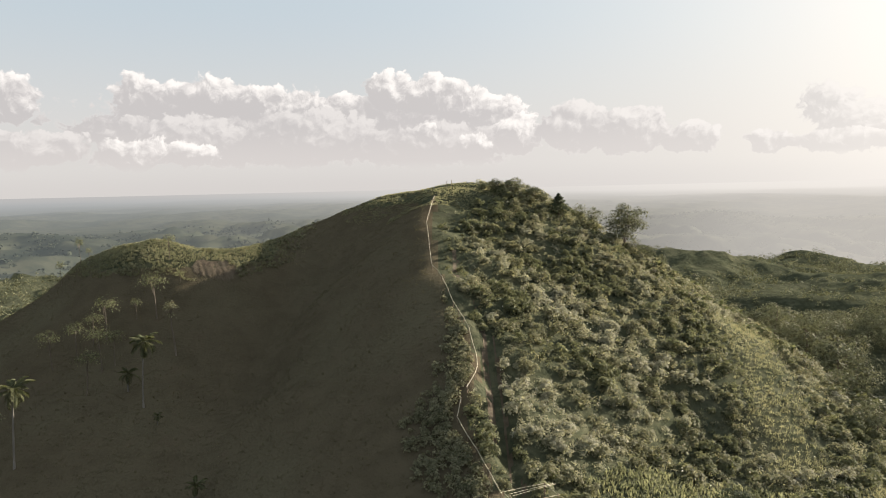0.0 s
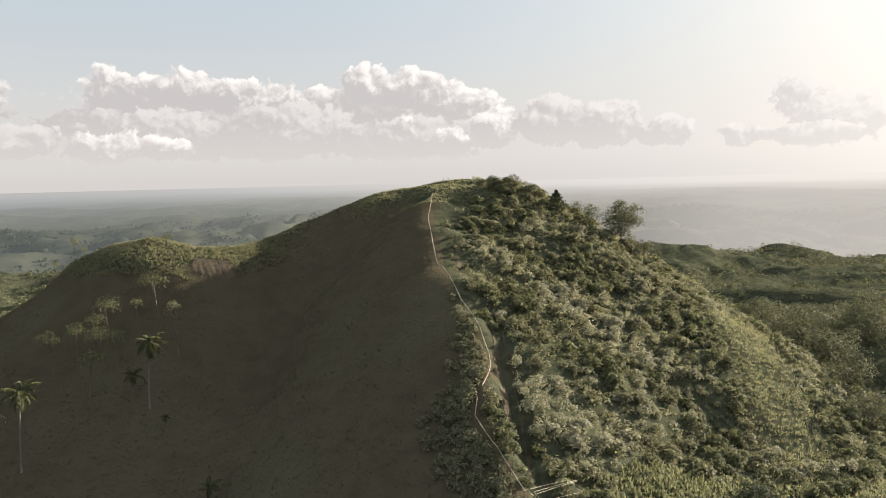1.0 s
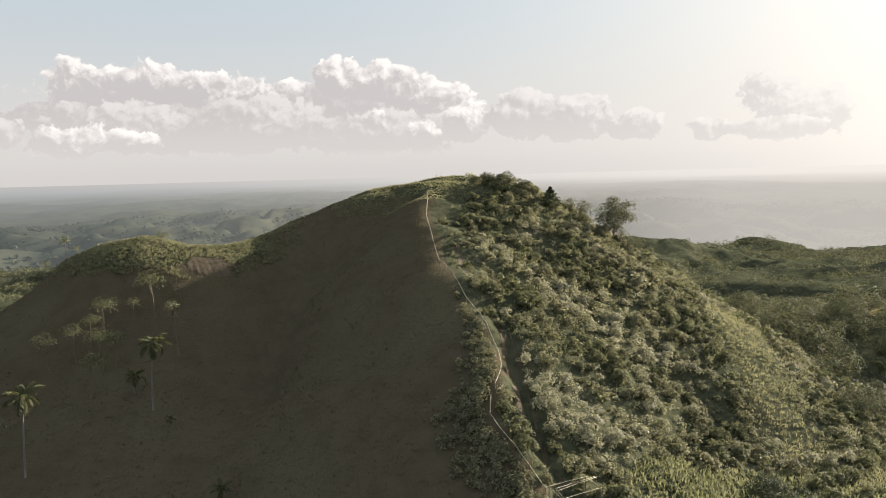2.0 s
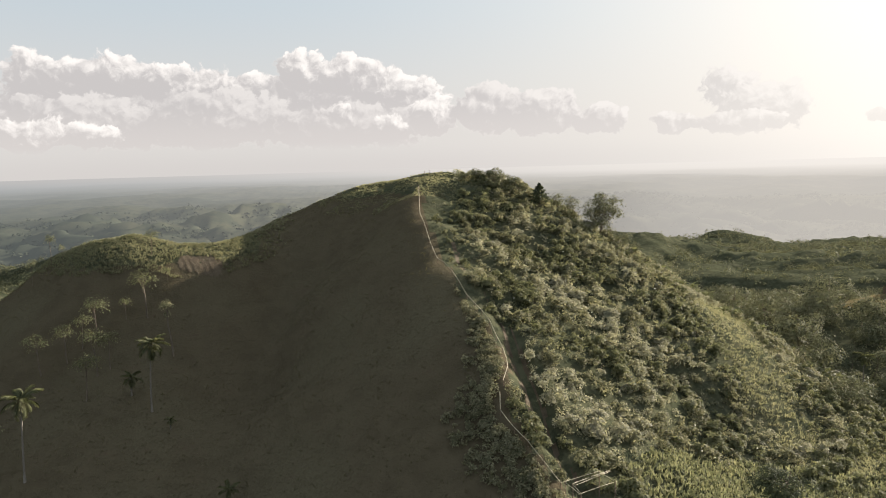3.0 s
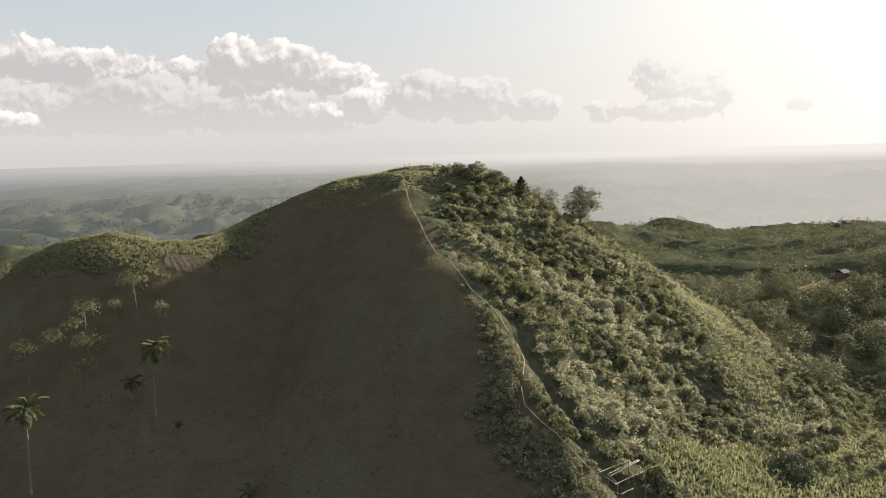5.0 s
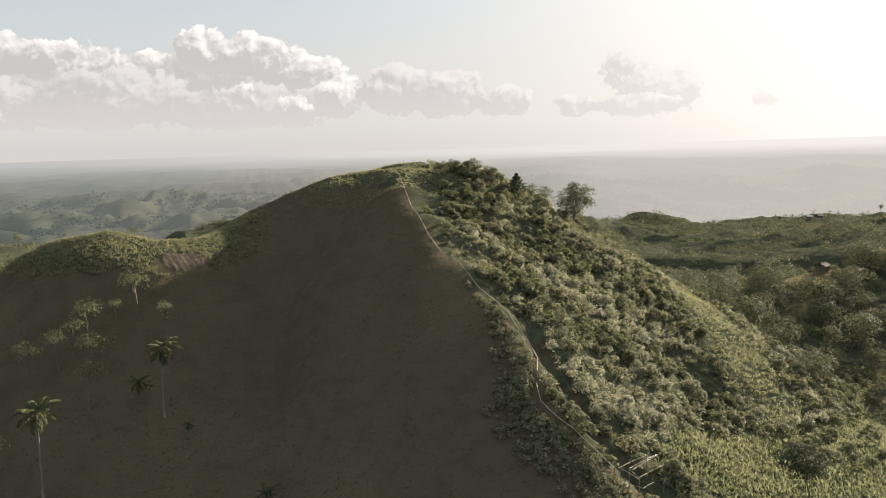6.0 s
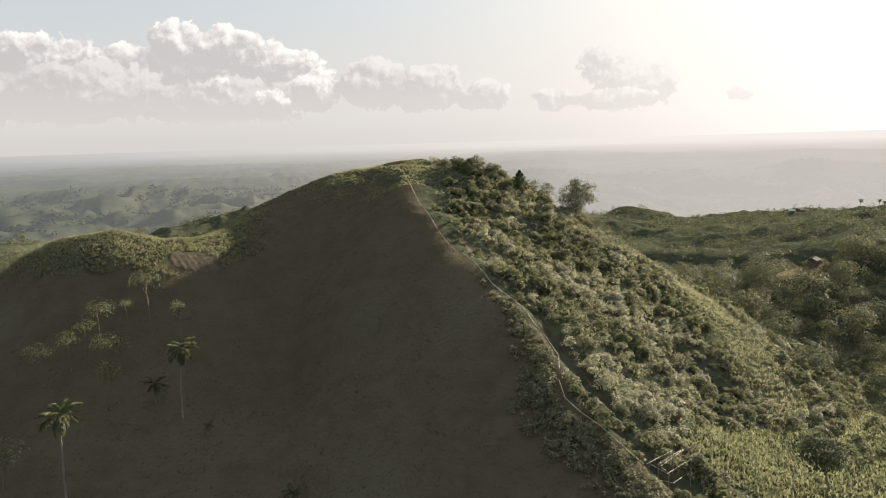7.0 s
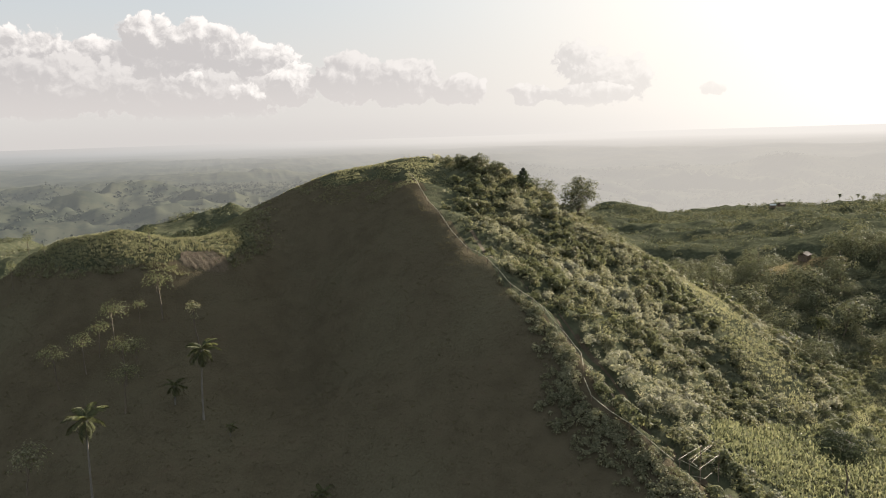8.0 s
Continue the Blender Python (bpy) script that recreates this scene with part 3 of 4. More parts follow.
def broad_leaf(long, wide):
    """A long banana leaf, folded along its rib and arching over."""
    t = np.linspace(0, 1, 7)
    rib = np.stack([long * (0.75 * t), 0 * t, long * (0.75 * t - 0.75 * t ** 2.2)], -1)
    w = wide / 2 * np.sin(math.pi * np.clip(t * 0.93 + 0.05, 0, 1)) ** 0.6
    rows = [np.stack([rib[:, 0], s * w, rib[:, 2] + lift * w], -1) for s, lift in ((-1, 0.0), (0, -0.35), (1, 0.0))]
    v = np.stack(rows, 1).reshape(-1, 3)
    f = [(3 * i + k, 3 * i + k + 1, 3 * i + k + 4, 3 * i + k + 3) for i in range(6) for k in (0, 1)]
    return v, np.array(f)


def banana(label, tall, seed):
    g = np.random.default_rng(seed)
    ob = tagged(new("banana_plant"), label, "banana plant")
    link_mesh("stem", *tube([(0, 0, -0.3), (0.05, 0, tall * 0.2), (0.1, 0.05, tall * 0.42)], [0.13, 0.10, 0.05]), BAMBOO_GREEN, ob, True)
    first = link_mesh("leaf", *broad_leaf(tall * 0.85, tall * 0.22), PALM_LEAF, ob)
    for i in range(8):
        leaf = first if i == 0 else new("leaf", first.data)
        leaf.parent = ob
        leaf.matrix_basis = pose(0.1, 0.05, tall * 0.36, g.normal() * 8, -38 + 9 * i * 0.6 + g.normal() * 6, 137.5 * i)
    return ob


BAMBOO_GREEN = bark_material("green_stem", (0.07, 0.085, 0.03), (0.14, 0.15, 0.06))


def spread_over(x0, x1, y0, y1, per_square_metre, seed):
    g = np.random.default_rng(seed)
    n = int((x1 - x0) * (y1 - y0) * per_square_metre)
    x, y = g.uniform(x0, x1, n), g.uniform(y0, y1, n)
    return x, y, g


def gully_x(y):
    return np.interp(y, [70, 80, 87, 90, 95, 100, 106, 119, 130, 140, 178], [12, 10.2, 8.7, 7.8, 7.1, 6.9, 6.6, 7.2, 5, 2, 1])


def rail_x(y):
    return np.interp(y, [80, 85, 88, 93, 96, 99, 102, 106, 111, 117, 126, 133, 140, 148, 161, 175, 190], [7, 5.3, 4, 2.4, 1.2, 1.6, 3, 4.6, 4.6, 3.8, 1.6, -0.6, -2.6, -3.0, -3.9, -2.8, -1.8])


def field_edge(x):
    """The lower edge of the shrubby flank, above corn field and meadow."""
    return np.interp(x, [24, 30, 36, 59, 70, 76, 100], [70, 98, 101, 107.5, 117, 126, 147])


def foot_of_flank(x, y):
    """1 on the sunny flank of the hill, 0 on the corn field and in the valley."""
    field = np.hypot((x - 48) / 1.75, (y - 88) / 1.0) < 17
    return np.where(field, 0.0, 1.0)


SLOPE_GRASS = leaf_material("slope_grass", (0.078, 0.070, 0.043), (0.115, 0.104, 0.062), (0.13, 0.11, 0.07), 0.08, 0.7, 0.3)

# shrubs over the sunny flank
x, y, g = spread_over(-6, 104, 66, 212, 0.82, 11)
crest_y = np.interp(x, [-10, 7, 18, 29, 46, 62, 100], [208, 204, 200, 192, 194, 194, 190])
patch = fbm(x, y, 14, 21, 3)
strip = np.exp(-((x - (62 + (y - 140) * 0.22)) / 7.0) ** 2) * step(y, 108, 120) * step(y, 175, 160)
bare_top = np.maximum(step(y, 172, 184) * step(x, 14, 8), 0.8 * step(y, 140, 165) * step(x - rail_x(y), 9, 4))
keep = (x > rail_x(y) + 1.0 + 2.0 * step(y, 104, 116)) & (y < crest_y + 4) & (foot_of_flank(x, y) > 0) & (np.abs(x - gully_x(y)) > np.where(y < 118, 1.7, 0.6))
keep &= (patch > -1.6 + 1.8 * strip) & (g.uniform(size=x.shape) > bare_top * 1.02)
keep &= np.hypot(x - 9.6, y - 81.3) > 4.2
keep &= y > field_edge(x) + 1.5 * fbm(x, y, 5, 33, 2)
x, y = x[keep], y[keep]
strip, patch = strip[keep], patch[keep]
thin = 1 - 0.3 * step(np.abs(x - gully_x(y)), 8, 3) * step(y, 128, 146)
roll = g.uniform(size=len(x))
kind_of = fbm(x, y, 11, 29, 3) + 0.9 * g.normal(size=len(x)) * 0.4
high = (roll < 0.19 + 0.10 * step(patch, 0.0, 0.7)) & (strip < 0.35)
low = ~high & (g.uniform(size=len(x)) < 0.85)


def heaped_shrubs(x, y, radius, lobes, leaves, leaf, seed):
    """Shrubs of several rounded lobes heaped into an uneven dome."""
    g = np.random.default_rng(seed)
    n = len(x)
    way = unit(g.normal(size=(n, lobes, 3)) + np.array([0, 0, 0.35]))
    way[..., 2] = np.abs(way[..., 2])
    way[:, 0] = (0, 0, 0.9)
    core = np.stack([x, y, height(x, y) + 0.28 * radius], -1)
    where = core[:, None, :] + way * radius[:, None, None] * g.uniform(0.45, 0.85, (n, lobes, 1)) * np.array([1, 1, 1.0])
    size = radius[:, None] * g.uniform(0.34, 0.56, (n, lobes))
    return puffs(where.reshape(-1, 3), size.ravel(), 0.95, leaves, leaf, seed + 1, 0.62, 0.22)


KINDS_OF_SHRUB = ((PALE_SHRUB, "silvery pale shrubs on the sunlit hillside", 0.52, 9.0, 0.34), (SHRUB, "dense sunlit green shrubs over the hillside", -0.34, 0.52, 0.36),
                  (DEEP_SHRUB, "deep green glossy shrubs on the hillside", -9.0, -0.34, 0.44))
for i, (mat, label, lo, hi, leaf) in enumerate(KINDS_OF_SHRUB):
    sort = (kind_of >= lo) & (kind_of < hi)
    a, b = sort & high, sort & low
    big = (0.95 + 0.95 * g.uniform(size=a.sum()) ** 1.5) * thin[a]
    small = (0.40 + 0.45 * g.uniform(size=b.sum()) ** 1.5) * thin[b] * (1 - 0.35 * strip[b])
    v = np.concatenate([heaped_shrubs(x[a], y[a], big, 9, 26, leaf, 31 + 10 * i),
                        puffs(np.stack([x[b], y[b], height(x[b], y[b]) + 0.4 * small], -1), small, 1.0, 30, leaf * 0.8, 36 + 10 * i, 0.55, 0.35)])
    tagged(link_mesh("shrubs", v, quad_faces(v), mat), label, "shrubs", kind="stuff")

# shrubs along the shady side of the railing, thinning out down the slope
x, y, g = spread_over(-16, 9, 72, 146, 3.4, 12)
keep = (x < rail_x(y) - 0.9) & (x > rail_x(y) - 3.5 - 6 * g.uniform(size=x.shape) ** 2.2 * step(y, 125, 95) + 3.6 * step(y, 112, 140)) & (fbm(x, y, 5, 23, 2) > -1.1)
x, y = x[keep], y[keep]
r = g.uniform(0.35, 0.8, len(x))
v = puffs(np.stack([x, y, height(x, y) + r * 0.5], -1), r, 1.0, 46, 0.30, 41, 0.5, 0.35)
tagged(link_mesh("shrubs", v, quad_faces(v), SHRUB), "low green shrubs beside the bamboo railing", "shrubs", kind="stuff")

# short grass and low growth on the shaded slope
x, y, g = spread_over(-125, 4, 62, 240, 1.3, 13)
keep = (x < rail_x(y) - 1) & (height(x, y) > 5)
x, y = x[keep], y[keep]
v = blades(np.stack([x, y, height(x, y)], -1), g.uniform(0.15, 0.45, len(x)), 0.10, 4, 0.5, 43)
tagged(link_mesh("grass", v, quad_faces(v), SLOPE_GRASS), "short brownish grass on the shaded slope", "grass", kind="stuff")

# shrubs on the crown of the shoulder
x, y, g = spread_over(-96, -34, 156, 206, 3.4, 14)
keep = (height(x, y) > 40.6 + 1.2 * fbm(x, y, 8, 4, 2)) & (np.hypot((x + 53) / 5.6, (y - 163.6) / 4.2) > 1) & (g.uniform(size=x.shape) < step(x, -33, -47))
x, y = x[keep], y[keep]
r = g.uniform(0.25, 0.60, len(x))
bushy = (fbm(x, y, 6, 5, 2) > 0.05) & (x > -84) & (g.uniform(size=len(x)) < 0.5)
v = puffs(np.stack([x, y, height(x, y) + r * 0.35], -1)[bushy], r[bushy], 0.8, 26, 0.26, 45, 0.45)
tagged(link_mesh("shrubs", v, quad_faces(v), SHRUB), "sunlit pale green shrubs on the shoulder of the hill", "shrubs", kind="stuff")
v = blades(np.stack([x, y, height(x, y)], -1), g.uniform(0.35, 0.8, len(x)), 0.10, 9, 0.55, 46)
tagged(link_mesh("grass", v, quad_faces(v), GRASS), "tall sunlit grass on the shoulder of the hill", "grass", kind="stuff")

# grass on the summit, the sunny strip and the crests
x, y, g = spread_over(-35, 26, 176, 222, 3.0, 15)
keep = (height(x, y) > 50 + 3 * fbm(x, y, 10, 6, 2)) & (fbm(x, y, 5, 26, 2) > -0.5)
a = np.stack([x[keep], y[keep], height(x[keep], y[keep])], -1)
x, y, g = spread_over(40, 86, 104, 178, 2.2, 16)
strip = 0.8 * np.exp(-((x - (62 + (y - 140) * 0.22)) / 7.5) ** 2)
keep = g.uniform(size=x.shape) < strip
b = np.stack([x[keep], y[keep], height(x[keep], y[keep])], -1)
v = np.concatenate([blades(a, g.uniform(0.2, 0.5, len(a)), 0.12, 6, 0.4, 51), blades(b, g.uniform(0.35, 0.8, len(b)), 0.085, 11, 0.55, 52)])
tagged(link_mesh("grass", v, quad_faces(v), GRASS), "dry yellow-green grass on summit and flank", "grass", kind="stuff")


# ---- single trees on the hill ----
def on_land(ob, x, y, turn=0.0, sink=0.0):
    ob.matrix_basis = pose(x, y, float(mesh_height(x, y)[0]) - sink, 0, 0, turn)
    return ob


summit_tree = on_land(tree("broadleaf_tree", "bushy dark green tree on the summit edge", 4.6, 5.8, 0.0, 101, 1900, 0.34, 34, TREE_LEAF), 18.5, 188.5)
for x, y, k, turn in ((13.8, 190.5, 0.8, 70), (22.6, 187, 0.85, 150), (10.2, 192, 0.6, 200), (25.4, 187.5, 0.6, 20), (21, 183, 0.62, 110), (16, 184.5, 0.5, 250), (24.5, 182, 0.5, 300)):
    copy_thing(summit_tree, pose(x, y, height_at(x, y), 0, 0, turn) @ Matrix.Scale(k, 4)).scale = (k, k, k)
on_land(conifer("conifer_tree", "small dark conical tree on the ridge", 5.4, 8.0, 102), 29.3, 184.3)
on_land(tree("broadleaf_tree", "tall open-crowned green tree on the ridge", 12.4, 13.0, 0.0, 103, 5200, 0.42, 60), 45.8, 186.5)
ridge_bush = on_land(tree("broadleaf_tree", "low dark green tree beside a taller one", 5.5, 6.5, 0.05, 104, 900, 0.36, 26), 39, 190)
for x, y, k, turn in ((35.5, 190.5, 0.75, 40), (52, 184, 0.8, 90), (43, 183.5, 0.6, 10), (56, 186, 0.7, 160), (50, 189, 0.75, 220)):
    copy_thing(ridge_bush, pose(x, y, height_at(x, y), 0, 0, turn)).scale = (k, k, k)
on_land(tree("broadleaf_tree", "round-crowned dark tree standing in the corn field", 10.4, 8.4, 0.42, 105, 3600, 0.34, 40, DARK_LEAF), 35, 81.8)

# trees on the shaded slope
umbrella = on_land(tree("slender_tree", "slender tree with flat sunlit crown on shaded slope", 10.0, 6.2, 0.56, 111, 520, 0.34, 13, DEEP_SHRUB, 0.75, flat=0.95), -61.0, 150.6)
for x, y, k, turn in ((-69.3, 145, 0.92, 60), (-71.6, 144, 0.68, 130), (-66.7, 137, 0.92, 10), (-64.8, 138.5, 0.72, 200), (-77.8, 140, 0.80, 300), (-63.5, 165.5, 0.6, 80), (-66.4, 130, 0.85, 120), (-58.5, 158.5, 0.3, 0), (-65, 150, 0.45, 33), (-73.5, 141.5, 0.75, 250)):
    copy_thing(umbrella, pose(x, y, height_at(x, y), 0, 0, turn)).scale = (k, k, k)
on_land(tree("slender_tree", "tall thin-trunked tree with narrow leafy head", 11.5, 2.8, 0.62, 112, 320, 0.36, 14, SHRUB, 1.1), -54.2, 142.3)
on_land(tree("broadleaf_tree", "leafy tree with sunlit top on shaded slope", 7.5, 6.5, 0.35, 113, 700, 0.36, 24, SHRUB), -79.0, 118)
palm_a = on_land(palm("tall coconut palm with sunlit crown on shaded slope", 11.8, 3.0, 17, 121), -54.0, 125.2)
copy_thing(palm_a, pose(-69.2, 111.4, height_at(-69.2, 111.4), 0, 2, 70)).scale = (1.05, 1.05, 1.06)
low_palm = on_land(palm("low coconut palm standing in deep shade", 3.4, 2.2, 13, 122, (0.2, -0.3)), -58.5, 129.5)
for x, y, k, turn in ((-38, 104, 0.8, 120), (-50, 121, 0.5, 20)):
    copy_thing(low_palm, pose(x, y, height_at(x, y), 0, 0, turn)).scale = (k, k, k)
copy_thing(palm_a, pose(95.5, 148.5, height_at(95.5, 148.5), 0, 0, 200)).scale = (0.78, 0.78, 0.78)

# leafless bush in the shade: bare pale twigs only
g = np.random.default_rng(131)
twigs = []
for i in range(46):
    end = unit(g.normal(size=3) * np.array([1, 1, 0.5]) + np.array([0, 0, 1.1])) * g.uniform(2.2, 3.6)
    twigs.append(tube(bent((0, 0, -0.2), end, 0.05, 5, g, 0.03), np.linspace(0.045, 0.012, 5), 4))
    for s in (0.5, 0.7):
        twigs.append(tube(bent(end * s, end * s + unit(g.normal(size=3) + (0, 0, 0.8)) * 1.1, 0.05, 4, g, 0.04), np.linspace(0.022, 0.008, 4), 4))
bare_bush = tagged(new("bare_bush"), "grey leafless twiggy bush in the shade", "bush")
link_mesh("twigs", *join(twigs), PALM_BARK, bare_bush, True)
on_land(bare_bush, -38.4, 99.8)

# banana plants along the far edge of the flank
first_banana = on_land(banana("banana plant with broad shiny leaves on hillside", 3.6, 141), 62, 172)
g = np.random.default_rng(142)
for i in range(34):
    t = g.uniform()
    x, y, k = 60 + 38 * t + g.normal() * 3.0, 184 - 30 * t + g.normal() * 5.0, g.uniform(0.6, 1.15)
    copy_thing(first_banana, pose(x, y, height_at(x, y), 0, 0, g.uniform(0, 360))).scale = (k, k, k)

# short bright meadow below the flank, with a few bushes along its edge
x, y, g = spread_over(52, 122, 92, 152, 2.4, 143)
keep = (y < field_edge(x) - 0.8) & (np.hypot((x - 48) / 1.75, y - 88) > 17.5) & (x < 118 - 0.2 * np.abs(y - 130))
x, y = x[keep], y[keep]
v = blades(np.stack([x, y, height(x, y)], -1), g.uniform(0.25, 0.6, len(x)), 0.11, 9, 0.6, 144)
tagged(link_mesh("meadow_grass", v, quad_faces(v), GRASS), "short bright green meadow grass beside the corn", "grass", kind="stuff")
x = g.uniform(52, 108, 150)
y = field_edge(x) - g.uniform(0.5, 3.0, 150) - 12 * g.uniform(size=150) ** 4
r = g.uniform(0.7, 1.7, 150)
v = heaped_shrubs(x, y, r, 8, 28, 0.36, 145)
tagged(link_mesh("hedge_bushes", v, quad_faces(v), DEEP_SHRUB), "dark green bushes hedging the meadow", "bushes", kind="stuff")

STRAW = leaf_material("straw", (0.15, 0.125, 0.08), (0.24, 0.205, 0.14), (0.27, 0.22, 0.15), 0.08, 0.7, 0.4)

# ---- wooded valley ----
kinds = [tree("valley_tree", "rounded green tree in the wooded valley", 8.5, 8.5, 0.10, 151, 1300, 0.5, 13, limbs=4),
         tree("valley_tree", "broad spreading green tree in the wooded valley", 7.5, 10.0, 0.15, 152, 1300, 0.52, 15, None, 0.7, limbs=4),
         tree("valley_tree", "tall narrow green tree in the wooded valley", 11.0, 6.5, 0.12, 153, 1100, 0.46, 13, limbs=4),
         tree("valley_tree", "low dense bushy tree in the wooded valley", 5.0, 7.0, 0.0, 154, 900, 0.46, 10, limbs=4)]
g = np.random.default_rng(155)
spots = []
while len(spots) < 225:
    x, y = g.uniform(72, 205), g.uniform(128, 262)
    wood = x > 96 or (x > 80 and height_at(x, y) < 11) or y > 205
    open_spur = math.hypot((x - 150) / 17, (y - 209) / 11) < 1
    rim = (x + y > 452) and g.uniform() > 0.12
    light_field = y < float(field_edge(x)) + 3 and x < 108
    if wood and not open_spur and not rim and not light_field and all((x - a) ** 2 + (y - b) ** 2 > 26 for a, b in spots):
        spots.append((x, y))
placed = set()
GROUP = "trees of the wooded valley"
for k in kinds:
    tagged(k, group=GROUP)
for i, (x, y) in enumerate(spots):
    k = int(g.choice(4, p=[0.33, 0.24, 0.13, 0.30]))
    s, turn = 0.6 + 0.95 * g.uniform() ** 1.5, g.uniform(0, 360)
    if k not in placed:
        placed.add(k)
        on_land(kinds[k], x, y, turn)
    else:
        copy_thing(kinds[k], pose(x, y, float(mesh_height(x, y)[0]), 0, 0, turn)).scale = (s, s, s)

# more growth between the trees and up the gorge wall
g = np.random.default_rng(157)
x, y = g.uniform(72, 330, 2300), g.uniform(126, 330, 2300)
keep = ((x > 94) | ((x > 78) & (height(x, y) < 11)) | (y > 205)) & (np.hypot((x - 150) / 17, (y - 212) / 8) > 1) & ((y > field_edge(x) + 2) | (x > 110))
keep &= (x + y < 462) | (fbm(x, y, 40, 63, 3) > 0.25)
x, y = x[keep], y[keep]
r = 0.8 + 2.2 * g.uniform(size=len(x)) ** 1.6
v = puffs(np.stack([x, y, mesh_height(x, y) + 0.45 * r], -1), r, 0.95, 40, 0.55, 158, 0.6, 0.25)
tagged(link_mesh("valley_bushes", v, quad_faces(v), TREE_LEAF), "dense bushes filling the wooded valley", "bushes", kind="stuff")

# dry grass on the open spur
x, y, g = spread_over(132, 169, 200, 222, 2.0, 159)
keep = np.hypot((x - 150) / 17, (y - 211) / 10) < 1.03
x, y = x[keep], y[keep]
v = blades(np.stack([x, y, height(x, y)], -1), g.uniform(0.5, 1.1, len(x)), 0.2, 6, 0.5, 160)
tagged(link_mesh("dry_grass", v, quad_faces(v), STRAW), "tall dry straw-coloured grass on the open spur", "grass", kind="stuff")

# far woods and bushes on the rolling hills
def far_growth(name, label, mat, n, lo, hi, size, leaf, leaves, seed):
    g = np.random.default_rng(seed)
    way, dist = g.uniform(-0.62, 0.95, n), np.sqrt(g.uniform(lo ** 2, hi ** 2, n))
    x, y = dist * np.sin(way), dist * np.cos(way)
    dense = 0.4 * fbm(x, y, 90, 61, 3) + 0.6 * fbm(x, y, 24, 67, 2) + 0.22 * g.normal(size=n)
    hollow = mesh_height(x, y) - (mesh_height(x + 22, y) + mesh_height(x - 22, y) + mesh_height(x, y + 22) + mesh_height(x, y - 22)) / 4
    keep = (dense - 0.30 * hollow > 0.02 - 0.5 * (g.uniform(size=n) < 0.35)) & ~((x + y < 470) & (x > 60) & (y < 330)) & ~((np.abs(x) < 75) & (y < 260)) & ~((x < -30) & (y < 215) & (x > -125))
    x, y = x[keep], y[keep]
    r = g.uniform(0.5, 1.0, len(x)) ** 1.5 * size * (0.35 + 0.65 * step(dense[keep], -0.3, 0.15) + 0.6 * step(dense[keep], 0.3, 0.8))
    v = puffs(np.stack([x, y, mesh_height(x, y) + 0.55 * r], -1), r, 1.1, leaves, leaf, seed + 1, 0.6)
    return tagged(link_mesh(name, v, quad_faces(v), mat), label, "trees", kind="stuff")


far_growth("hill_woods", "scattered trees and bushes on rolling hills", TREE_LEAF, 30000, 215, 640, 2.3, 0.85, 13, 161)
# these trees carry the same painted haze glow as the plain
far_growth("far_woods", "far trees on distant hills, haze painted in", FAR_WOOD, 14000, 640, 1300, 2.6, 2.2, 10, 163)
g = np.random.default_rng(165)
x, y = g.uniform(-105, 5, 190), g.uniform(322, 362, 190)
r = g.uniform(2.0, 3.8, 190)
v = puffs(np.stack([x, y, mesh_height(x, y) + 0.7 * r], -1), r, 1.2, 90, 0.9, 166, 0.5)
tagged(link_mesh("knob_woods", v, quad_faces(v), DARK_LEAF), "dark wood on a small hilltop behind the saddle", "trees", kind="stuff")

# ---- corn field ----
g = np.random.default_rng(171)
rows_x, along = np.meshgrid(np.arange(-32, 34, 0.85), np.arange(-20, 20, 0.55))
x = 47 + rows_x.ravel() + 0.12 * g.normal(size=rows_x.size)
y = 88 + along.ravel() + rows_x.ravel() * 0.18 + 0.12 * g.normal(size=rows_x.size)
keep = (np.hypot((x - 48) / 1.75, (y - 88) / 1.0) < 16.4 + 1.5 * fbm(x, y, 6, 3, 2)) & (fbm(x, y, 7, 28, 2) > -0.95)
keep &= np.hypot(x - 35, y - 81.5) > 1.2
x, y = x[keep], y[keep]
v = blades(np.stack([x, y, height(x, y)], -1), g.uniform(0.7, 1.3, len(x)), 0.24, 6, 0.15, 172)
tagged(link_mesh("corn_plants", v, quad_faces(v), CORN_LEAF), "young green corn plants in rows", "corn", kind="stuff")

# ---- bamboo railing and frame ----
def pole(name, path, thick, parent, mat=None, label=""):
    ob = link_mesh(name, *tube(path, np.full(len(path), thick), 7), mat or BAMBOO, parent, True)
    return tagged(ob, label) if label else ob


def railing(name, label, y0, y1, tall):
    """A rail of joined bamboo poles on short posts along the crest, with every pole its own piece."""
    ob = tagged(new(name), label, "railing")
    g = np.random.default_rng(int(y0))
    ends = np.arange(y0, y1 + 0.1, (y1 - y0) / max(1, round((y1 - y0) / 3.2)))
    tops = [np.array([float(rail_x(e)), e, height_at(float(rail_x(e)), e) + tall]) for e in ends]
    for a, b in zip(tops, tops[1:]):
        d = unit(b - a)
        pole("rail", bent(a - d * 0.15, b + d * 0.15, -0.012, 5, g, 0.004), 0.06, ob)
    for p in tops:
        pole("post", [p + (0, 0, -tall - 0.3), p + (0.03, 0, -tall / 2), p + (0, 0, 0.12)], 0.06, ob, OLD_WOOD)
    return ob


